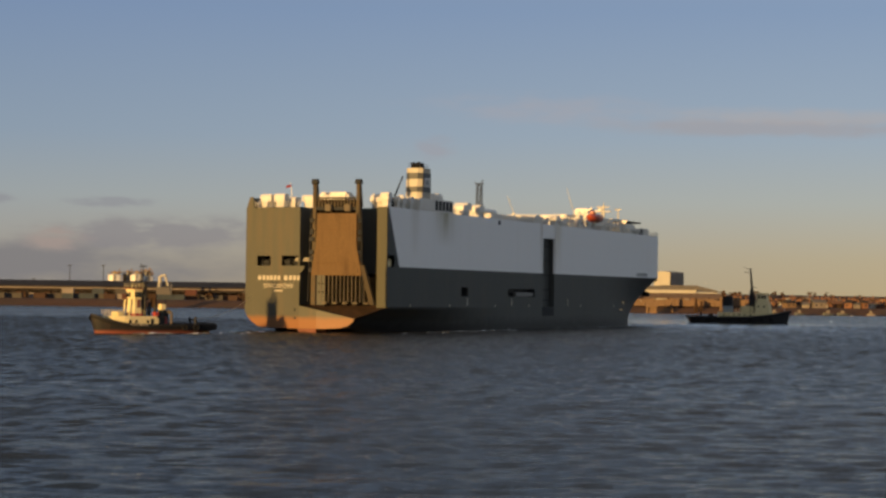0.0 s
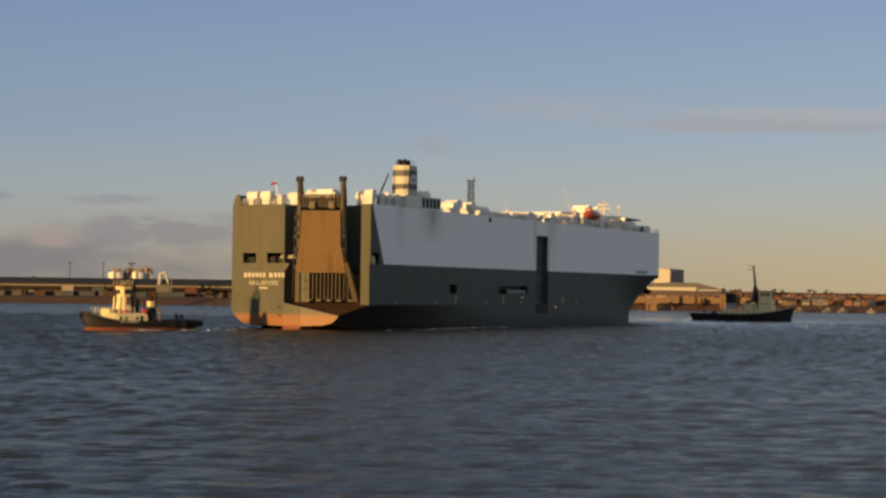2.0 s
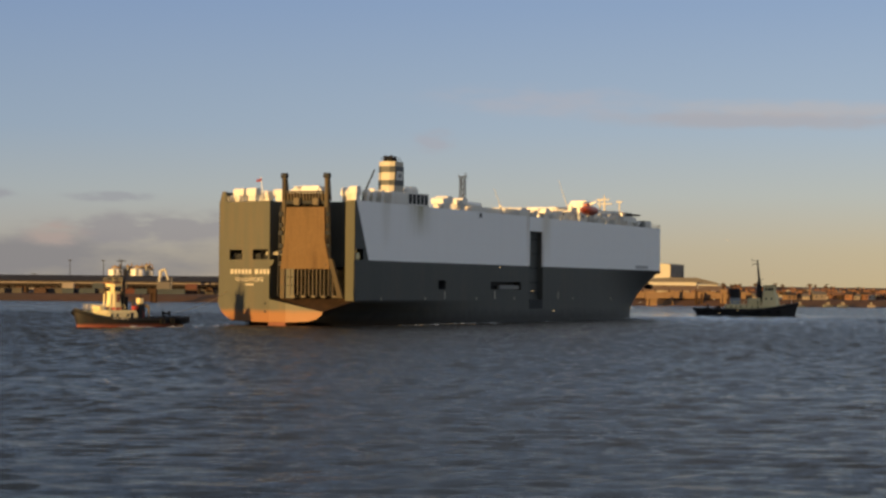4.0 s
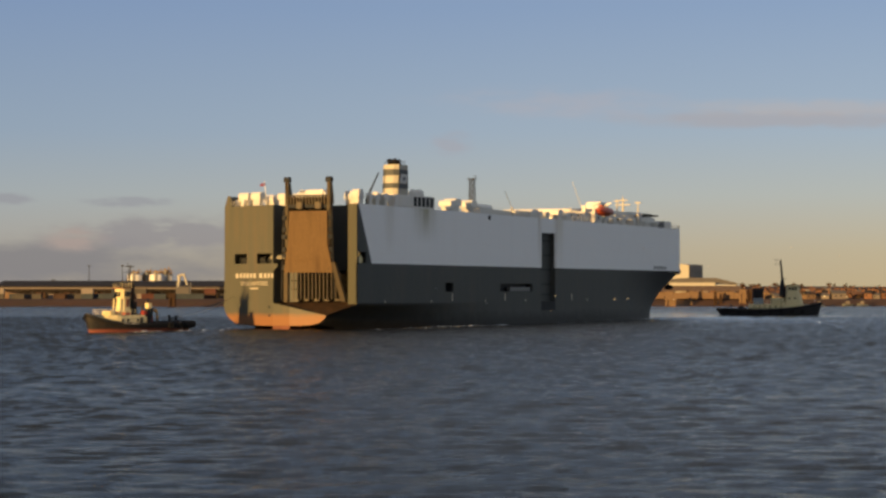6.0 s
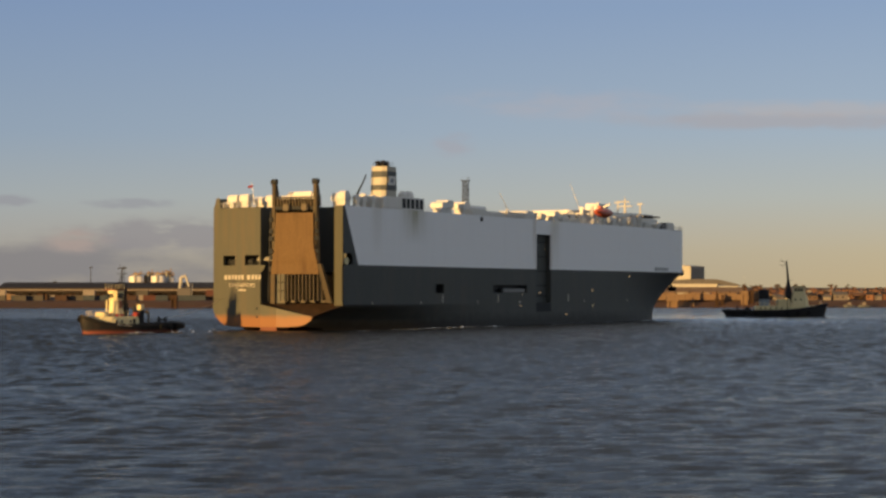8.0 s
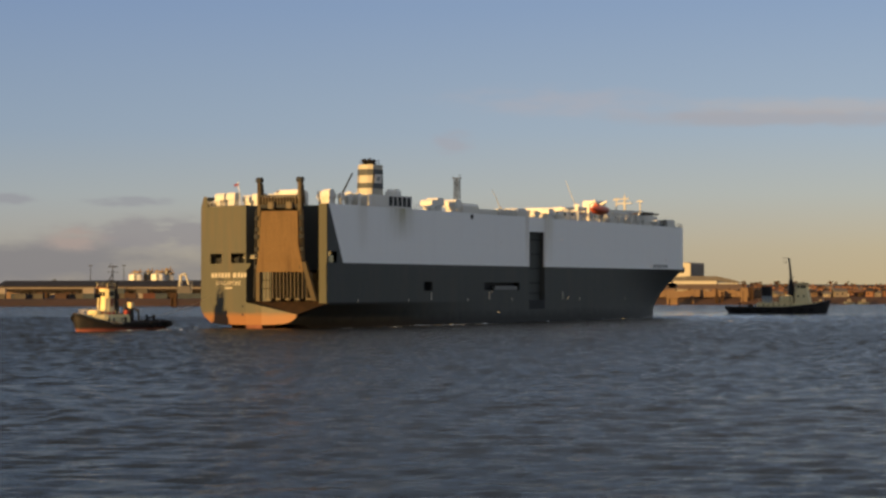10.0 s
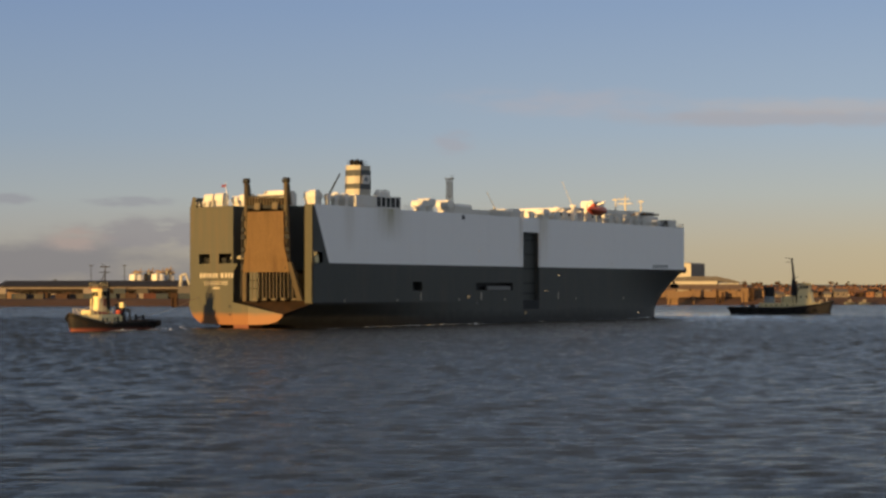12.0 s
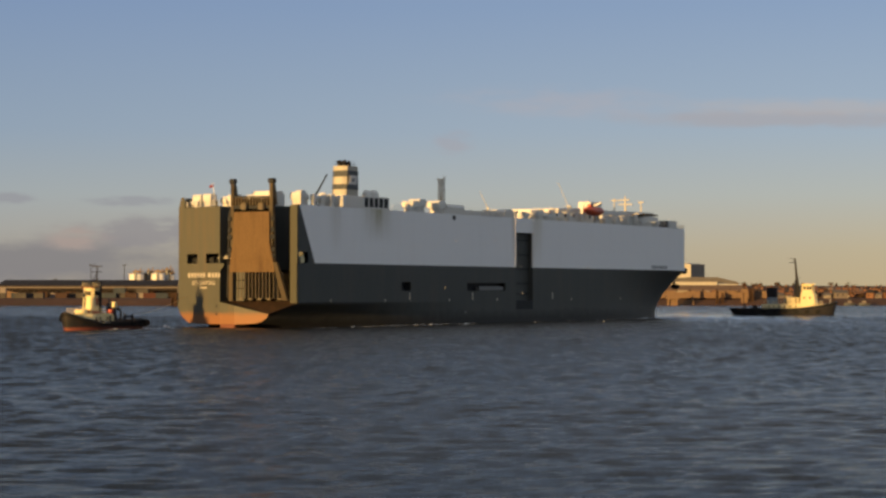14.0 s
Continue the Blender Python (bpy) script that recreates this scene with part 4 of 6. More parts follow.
    for y in (116.0, 121.3, 126.5, 148, 153.5, 159):
        bm = bmesh.new()
        tube(bm, (14.6, y, DECK), (14.6, y, DECK + 2.5), 0.16, n=6)
        box(bm, 10.4, 14.9, y - 0.12, y + 0.12, DECK + 2.5, DECK + 2.7)
        part("deck_frame", bm, WHITE, house)
    for x, y, h in ((14.8, 121.3, 4.2), (12.4, 117.0, 3.4), (13.6, 114.0, 2.8), (11.6, 146.0, 3.4), (14.6, 156.0, 3.0), (14.4, 161.5, 3.6)):
        bm = bmesh.new()
        box(bm, x - 0.45, x + 0.45, y - 0.4, y + 0.4, DECK, DECK + h, 0.08)
        box(bm, x - 0.8, x + 0.8, y - 0.25, y + 0.25, DECK + h - 0.5, DECK + h - 0.1, 0.05)
        part("vent_post", bm, WHITE, house)
    # lifeboat in its davits
    davit = new("lifeboat_station")
    davit.parent = ship
    tagged(davit, "orange enclosed lifeboat in white davits")
    bm = bmesh.new()
    rings = []
    for i in range(13):
        s = i / 12
        y = 131.2 + 10.4 * s
        k = max(0.06, (1 - abs(2 * s - 1) ** 2.6)) ** 0.6
        rings.append([(14.3 + 1.55 * k * math.cos(a), y, DECK + 3.1 + (0.35 * abs(2 * s - 1) ** 2) + (1.25 if math.sin(a) > 0 else 1.2) * k * math.sin(a)) for a in (2 * math.pi * j / 14 for j in range(14))])
    loft(bm, rings)
    smooth(part("lifeboat", bm, ORANGE, davit))
    bm = bmesh.new()
    box(bm, 13.7, 14.9, 133.4, 135.4, DECK + 4.1, DECK + 4.9, 0.2)
    part("boat_cockpit", bm, ORANGE, davit)
    for y in (133.0, 140.2):
        bm = bmesh.new()
        slab(bm, [(12.2, DECK), (13.0, DECK), (12.9, DECK + 4.6), (14.6, DECK + 5.4), (14.6, DECK + 5.8), (12.2, DECK + 5.0)], 1, y - 0.2, y + 0.2)
        part("davit", bm, WHITE, davit)
    # cranes, radar mast and aerials
    for x, y, l, h in ((9.0, 90.0, -4.2, 6.4), (11.5, 129.0, -7.5, 10.2)):
        bm = bmesh.new()
        tube(bm, (x, y, DECK), (x, y, DECK + 2.6), 0.35)
        tube(bm, (x, y, DECK + 2.4), (x, y + l, DECK + h), 0.11, 0.06, n=6)
        part("deck_crane", bm, WHITE, ship)
    bm = bmesh.new()
    tube(bm, (3, 178, DECK + 4), (3, 178, DECK + 8.8), 0.35, 0.2)
    box(bm, 0.8, 5.2, 177.7, 178.3, DECK + 6.6, DECK + 6.9)
    box(bm, 1.2, 4.8, 176.9, 177.2, DECK + 7.8, DECK + 8.1)
    tube(bm, (3, 178, DECK + 8.8), (3, 178, DECK + 9.4), 0.07, n=5)
    part("radar_mast", bm, SOOTY, ship)
    for x, y, h in ((8, 161, 7.4), (6, 182, 7.8)):
        bm = bmesh.new()
        tube(bm, (x, y, DECK), (x, y, DECK + h), 0.28, 0.16, n=8)
        box(bm, x - 0.9, x + 0.9, y - 0.2, y + 0.2, DECK + h - 0.5, DECK + h - 0.2)
        part("signal_post", bm, SOOTY, ship)
    # clutter on the foredeck
    for x, y, w, d, h in ((12.5, 146, 2.0, 2.0, 1.8), (13.4, 151, 1.4, 1.6, 2.0), (13.0, 158, 2.4, 2.4, 2.4), (13.6, 166, 1.6, 1.8, 1.6), (12.4, 178, 2.0, 2.0, 1.8), (13.2, 107.4, 2.2, 3.2, 2.6), (13.6, 112, 1.6, 2, 1.6), (13.6, 119, 1.4, 2, 1.2), (13.8, 124, 1.2, 1.6, 1.6), (12.8, 101.5, 1.8, 2.0, 1.6)):
        vent_cowl(ship, x, y, w, d, h)
    for y in (188.0,):
        bm = bmesh.new()
        tube(bm, (8.0, y, DECK + 1.0), (11.0, y, DECK + 1.0), 0.9, n=14)
        box(bm, 7.6, 11.4, y - 1.0, y + 1.0, DECK, DECK + 0.5)
        for e in (7.9, 9.5, 11.1):
            tube(bm, (e - 0.1, y, DECK + 1.0), (e + 0.1, y, DECK + 1.0), 1.25, n=14)
        part("deck_winch", bm, DARK, ship)
    bm = bmesh.new()
    box(bm, 6.0, 11.0, 190.0, 195.6, DECK, DECK + 2.4, 0.2)
    part("forecastle_store", bm, WHITE, ship)


SHIP = car_carrier()

# ---- the river ----
def river():
    xs = np.concatenate([np.linspace(-6000, -600, 10), np.linspace(-500, -262, 10), np.linspace(-260, -142, 60), np.linspace(-140, 140, 440), np.linspace(142, 260, 60), np.linspace(262, 500, 10), np.linspace(600, 6000, 10)])
    ys = np.concatenate([np.linspace(-3000, 0, 8), np.linspace(20, 50, 15), np.linspace(50.4, 150, 285), np.linspace(150.6, 330, 260), np.linspace(331, 600, 300), np.linspace(604, 1000, 90), np.linspace(1020, 1300, 10), [2000, 3500, 6000]])
    X, Y = np.meshgrid(xs, ys)
    Z = np.zeros_like(X)
    rng = np.random.default_rng(7)
    for i in range(46):
        length = 1.1 * 1.03 ** i if i < 34 else rng.uniform(1.1, 4.5)
        length = min(length, 26.0)
        way = radians(rng.normal(84, 24))
        k = 2 * math.pi / length
        phase = rng.uniform(0, 6.28)
        Z += 0.0068 * length ** 0.8 * np.sin(k * (X * math.cos(way) + Y * math.sin(way)) + phase + 0.6 * np.sin(0.05 * X + 0.031 * Y + i))
    Z = Z + 0.35 * np.maximum(Z, 0) ** 1.5
    fade = np.clip((260 - np.abs(X)) / 40, 0, 1) * np.clip((Y - 25) / 20, 0, 1) * np.clip((900 - Y) / 300, 0, 1)
    Z *= fade * np.clip(0.6 + (Y - 60) / 600, 0.6, 1.1)
    rows, cols = X.shape
    verts = np.stack([X, Y, Z], -1).reshape(-1, 3)
    idx = np.arange(rows * cols).reshape(rows, cols)
    faces = np.stack([idx[:-1, :-1], idx[:-1, 1:], idx[1:, 1:], idx[1:, :-1]], -1).reshape(-1, 4)
    me = bpy.data.meshes.new("water")
    me.from_pydata(verts.tolist(), [], faces.tolist())
    me.polygons.foreach_set("use_smooth", [True] * len(me.polygons))
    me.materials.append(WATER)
    return tagged(new("water", me), "dark rippled river water under the evening sky", "water", kind="structure")


RIVER = river()

# ---- tugs: x to starboard, y forward from amidships, z up from the water ----
def tug_half(s, half, bow=2.4, stern=3.5):
    """Half breadth along the length, s from -1 (stern) to 1 (bow)."""
    return half * (max(0.0, 1 - max(s, 0) ** bow)) ** 0.62 if s > 0 else half * (max(0.0, 1 - (-s) ** stern)) ** 0.5


def tug_hull(tug, length, half, sheer, mat, rise=1.8):
    n = 28
    ss = [math.sin(math.pi / 2 * (-1 + 2 * i / n)) for i in range(n + 1)]
    deck = lambda s: sheer[1] + (sheer[0] - sheer[1]) * max(0, -s) ** 2 + (sheer[2] - sheer[1]) * max(0, s) ** rise
    bm = bmesh.new()
    for side in (1, -1):
        rings = []
        for f, b, l in ((-0.6, 0.7, 0.9), (0.0, 0.86, 0.93), (0.35, 0.95, 0.96), (0.7, 1.0, 0.985), (1.0, 1.0, 1.0)):
            rings.append([(side * tug_half(s, half) * b, s * length / 2 * l, deck(s) * f) for s in ss])
        loft(bm, rings, closed=False)
    bmesh.ops.remove_doubles(bm, verts=bm.verts, dist=0.01)
    smooth(part("hull", bm, mat, tug))
    bm = bmesh.new()   # bulwark inside face and deck
    for side in (1, -1):
        loft(bm, [[(side * tug_half(s, half), s * length / 2, deck(s)) for s in ss], [(side * tug_half(s, half) * 0.93, s * length / 2 * 0.98, deck(s) + 0.02) for s in ss],
                  [(side * tug_half(s, half) * 0.93, s * length / 2 * 0.98, deck(s) - 0.9) for s in ss]], closed=False)
    part("bulwark", bm, BLACK, tug)
    bm = bmesh.new()
    loft(bm, [[(tug_half(s, half) * 0.93, s * length / 2 * 0.98, deck(s) - 0.9) for s in ss], [(-tug_half(s, half) * 0.93, s * length / 2 * 0.98, deck(s) - 0.9) for s in ss]], closed=False)
    part("deck", bm, DECK_RED, tug)
    bm = bmesh.new()   # rubbing strake
    for side in (1, -1):
        loft(bm, [[(side * (tug_half(s, half) + d), s * (length / 2 + d), deck(s) - h) for s in ss] for d, h in ((0.0, 0.75), (0.22, 0.7), (0.22, 0.4), (0.0, 0.35))], closed=False)
    part("rubbing_strake", bm, RUBBER, tug)
    return deck


def tyre(bm, x, y, z, r=0.5, flat="x"):
    rings = []
    for i in range(14):
        a = 2 * math.pi * i / 14
        ring = []
        for j in range(6):
            b = 2 * math.pi * j / 6
            q = r + 0.18 * math.cos(b)
            if flat == "x":
                ring.append((x + 0.18 * math.sin(b), y + q * math.cos(a), z + q * math.sin(a)))
            else:
                ring.append((x + q * math.cos(a), y + 0.18 * math.sin(b), z + q * math.sin(a)))
        rings.append(ring)
    rings.append(rings[0])
    return loft(bm, rings, closed=True, caps=False)


def window_row(thing, xs, y, z0, z1, w, front):
    for x in xs:
        bm = bmesh.new()
        if front:
            box(bm, x - w / 2, x + w / 2, y - 0.02, y + 0.02, z0, z1)
        else:
            box(bm, y - 0.02, y + 0.02, x - w / 2, x + w / 2, z0, z1)
        part("window", bm, GLASS, thing)


def stern_tug():
    tug = base("tug", "black and cream harbour tug lit by low sun", "tug")
    tug_hull(tug, 28, 4.4, (2.1, 1.9, 3.8), TUG_HULL, 4.0)
    for i in range(3):
        for side in (1, -1):
            bm = bmesh.new()
            s = -0.72 + i * 0.2
            tyre(bm, side * (tug_half(s, 4.4) + 0.2), s * 14, 1.2)
            part("tyre_fender", bm, RUBBER, tug)
    bm = bmesh.new()
    for s in (1, -1):
        loft(bm, [[(s * (tug_half(q, 4.4) + d), q * (14 + d), 2.0 - h) for q in (-1, -0.985, -0.95, -0.88, -0.78, -0.6)] for d, h in ((0.0, 1.4), (0.5, 1.2), (0.6, 0.6), (0.45, 0.1), (0.0, 0.0))], closed=False)
    part("stern_fender", bm, RUBBER, tug)
    bm = bmesh.new()
    slab(bm, [(-3.1, -3.0), (3.1, -3.0), (3.1, 4.6), (2.0, 7.2), (-2.0, 7.2), (-3.1, 4.6)], 2, 1.0, 3.35)
    bmesh.ops.bevel(bm, geom=list(bm.edges), offset=0.35, segments=3, affect="EDGES")
    part("deckhouse", bm, CREAM, tug, "long cream deckhouse")
    for x in (3.11, -3.11):
        window_row(tug, (-0.2, 2.4, 3.8), x, 2.1, 2.65, 0.5, False)
        bm = bmesh.new()
        box(bm, x - 0.03, x + 0.03, -1.6, -0.9, 1.3, 2.9)
        part("door", bm, DARK, tug)
    bm = bmesh.new()
    rail(bm, (-2.7, 0.2, 3.35), (-2.7, 5.0, 3.35), gap=1.3, r=0.025)
    rail(bm, (-2.7, 5.0, 3.35), (-1.9, 7.0, 3.35), gap=1.3, r=0.025)
    rail(bm, (-1.9, 7.0, 3.35), (1.9, 7.0, 3.35), gap=1.3, r=0.025)
    rail(bm, (1.9, 7.0, 3.35), (2.7, 5.0, 3.35), gap=1.3, r=0.025)
    rail(bm, (2.7, 5.0, 3.35), (2.7, 0.2, 3.35), gap=1.3, r=0.025)
    part("upper_rail", bm, CREAM, tug)
    bm = bmesh.new()   # wheelhouse tower
    loft(bm, [[(-1.25, -0.1, 2.95), (1.25, -0.1, 2.95), (1.25, 1.6, 2.95), (0.75, 2.2, 2.95), (-0.75, 2.2, 2.95), (-1.25, 1.6, 2.95)],
              [(-1.0, 0.0, 6.3), (1.0, 0.0, 6.3), (1.0, 1.4, 6.3), (0.6, 1.9, 6.3), (-0.6, 1.9, 6.3), (-1.0, 1.4, 6.3)],
              [(-1.3, -0.1, 8.5), (1.3, -0.1, 8.5), (1.3, 1.7, 8.5), (0.7, 2.3, 8.5), (-0.7, 2.3, 8.5), (-1.3, 1.7, 8.5)]])
    part("wheelhouse", bm, CREAM, tug)
    bm = bmesh.new()
    loft(bm, [[(-1.26 + d, -0.16, z), (1.26 - d, -0.16, z), (1.26 - d, 1.53, z), (0.73, 2.15, z), (-0.73, 2.15, z), (-1.26 + d, 1.53, z)] for z, d in ((3.36, -0.06), (3.9, -0.03))])
    part("tower_base_band", bm, RED, tug, "orange-red band round the tower's foot")
    for x in (-0.9, 0.9):
        bm = bmesh.new()
        tube(bm, (x, 2.6, 3.0), (x * 0.9, 2.4, 6.6), 0.14, n=6)
        part("tower_strut", bm, CREAM, tug)
    for x in (1.22, -1.22):
        window_row(tug, (0.4, 1.2), x, 7.0, 8.0, 0.75, False)
    window_row(tug, (-0.35, 0.35), 2.17, 7.0, 8.0, 0.55, True)
    window_row(tug, (-0.7, 0.7), -0.12, 7.0, 8.0, 0.9, True)
    bm = bmesh.new()
    box(bm, -1.5, 1.5, -0.3, 2.5, 8.5, 8.75, 0.1)
    part("wheelhouse_roof", bm, DECK_RED, tug)
    bm = bmesh.new()
    tube(bm, (0, -0.9, 3.0), (0, -1.1, 13.2), 0.2, 0.09, n=8)
    tube(bm, (-1.3, -1.05, 11.8), (1.3, -1.05, 11.8), 0.08, n=6)
    box(bm, -1.1, 1.1, -1.2, -0.9, 12.8, 13.0)
    tube(bm, (0.6, -1.05, 12.9), (0.6, -1.05, 13.6), 0.05, n=5)
    tube(bm, (0, -0.7, 10.2), (1.2, -1.2, 10.4), 0.07, n=5)
    tube(bm, (-1.2, 0.4, 8.7), (-1.2, 0.4, 12.5), 0.05, n=5)
    part("mast", bm, BLACK, tug, "thin black mast with a yard")
    for x in (-0.75, 0.75):
        bm = bmesh.new()
        tube(bm, (x, -1.1, 3.2), (x, -1.2, 9.2), 0.34, 0.28, n=10)
        tube(bm, (x, -1.2, 9.2), (x, -1.6, 9.9), 0.22, 0.2, n=10)
        part("exhaust_stack", bm, BLACK, tug)
    bm = bmesh.new()
    for x in (-1.0, 1.0):
        tube(bm, (x, -0.35, 8.7), (0, -0.75, 11.4), 0.07, n=6)
    box(bm, -1.25, 1.25, -1.5, -0.5, 6.4, 6.55)
    part("mast_stay", bm, BLACK, tug)
    bm = bmesh.new()
    rail(bm, (-1.3, -0.2, 8.75), (-1.3, 2.2, 8.75), height=0.9, gap=0.8, bars=2)
    rail(bm, (1.3, -0.2, 8.75), (1.3, 2.2, 8.75), height=0.9, gap=0.8, bars=2)
    part("roof_rail", bm, CREAM, tug)
    for x in (-1.17, 1.17):
        bm = bmesh.new()
        box(bm, x - 0.04, x + 0.04, 0.25, 1.0, 4.95, 6.5)
        part("tower_door", bm, DECK_RED, tug)
    bm = bmesh.new()
    box(bm, -0.5, 0.5, 1.0, 1.4, 9.3, 9.6)
    box(bm, -0.1, 0.1, 1.1, 1.3, 8.75, 9.3)
    part("radar", bm, DARK, tug)
    for x in (1.5,):   # funnel
        bm = bmesh.new()
        loft(bm, [[(x - 0.6, -2.4, 3.0), (x + 0.6, -2.4, 3.0), (x + 0.6, -1.2, 3.0), (x - 0.6, -1.2, 3.0)], [(x - 0.5, -2.5, 7.0), (x + 0.5, -2.5, 7.0), (x + 0.5, -1.4, 7.0), (x - 0.5, -1.4, 7.0)]])
        part("funnel", bm, BLACK, tug)
    bm = bmesh.new()
    box(bm, -2.6, 2.6, -4.6, -3.05, 1.1, 3.3, 0.1)
    part("engine_casing", bm, BLACK, tug)
    bm = bmesh.new()
    tube(bm, (-1.0, -5.0, 2.4), (1.0, -5.0, 2.4), 0.8, n=16)
    for e in (-1.1, 1.1):
        tube(bm, (e - 0.1, -5.0, 2.4), (e + 0.1, -5.0, 2.4), 1.15, n=16)
    box(bm, -1.5, 1.5, -5.8, -4.2, 1.1, 1.8)
    part("tow_winch", bm, RED, tug, "red towing winch")
    bm = bmesh.new()
    box(bm, -2.4, -1.4, -4.7, -3.7, 1.1, 4.6, 0.1)
    part("winch_house", bm, DARK, tug)
    bm = bmesh.new()
    box(bm, -2.5, -1.4, -4.8, -3.7, 4.6, 5.7, 0.1)
    part("cream_locker", bm, CREAM, tug)
    bm = bmesh.new()
    box(bm, -2.9, -1.9, -3.0, -2.0, 3.35, 4.2, 0.15)
    part("red_locker", bm, RED, tug, "small red locker")
    bm = bmesh.new()
    box(bm, -0.9, 0.9, -6.6, -5.9, 1.1, 4.6, 0.1)
    tube(bm, (0.0, -6.2, 4.6), (1.6, -7.6, 6.6), 0.16, 0.1, n=6)
    part("deck_crane", bm, DARK, tug, "small dark deck crane")
    for x, y, h, r in ((-1.4, -3.0, 5.4, 0.3), (0.4, -2.9, 6.0, 0.35)):
        bm = bmesh.new()
        tube(bm, (x, y, 3.3), (x, y, h), r, r * 0.85, n=10)
        part("engine_vent", bm, DARK, tug)
    bm = bmesh.new()
    tube(bm, (-2.4, -6.2, 1.1), (-2.4, -6.2, 3.9), 0.2, n=8)
    tube(bm, (-2.4, -6.2, 3.9), (-2.0, -5.6, 4.4), 0.28, 0.4, n=8)
    part("fire_monitor", bm, PALE_STEEL, tug)
    # the superstructure stands well forward
    for ob in tug.children:
        if ob.name.split(".")[0] not in ("hull", "bulwark", "deck", "rubbing_strake", "tyre_fender", "stern_fender"):
            ob.data.transform(Matrix.Translation((0, 3.4, 0)))
    bm = bmesh.new()
    for x in (-0.9, 0.9):
        tube(bm, (x, -9.6, 1.1), (x, -9.6, 3.2), 0.25, n=10)
    tube(bm, (-1.2, -9.6, 2.6), (1.2, -9.6, 2.6), 0.2, n=10)
    part("towing_bitts", bm, BLACK, tug)
    bm = bmesh.new()
    tube(bm, (0, 12.0, 1.8), (0, 12.0, 3.5), 0.22, n=8)
    tube(bm, (-0.8, 11.4, 2.9), (0.8, 11.4, 2.9), 0.2, n=8)
    part("bow_bitts", bm, BLACK, tug)
    # pale bars along the side, painted in for glints of light on the hull
    for side in (1, -1):
        for i in range(8):
            q = 0.3 + i * 0.045
            bm = bmesh.new()
            x = side * tug_half(q, 4.4)
            box(bm, x - 0.04, x + 0.04, q * 14 - 0.2, q * 14 + 0.2, 1.45, 1.7 + 0.1 * (i % 3))
            part("name_bar", bm, LETTER, tug)
    bm = bmesh.new()
    box(bm, -1.2, 1.2, 7.4, 8.8, 3.3, 4.2, 0.15)
    part("skylight", bm, CREAM, tug)
    bm = bmesh.new()
    for y in (-1.0, 0.4):
        tube(bm, (3.6, y, 1.9), (3.6, y + 1.0, 1.9), 0.35, n=10)
    part("life_raft", bm, WHITE, tug)
    for ob in tug.children:
        ob.data.transform(Matrix.Scale(0.97, 4))
    return tug


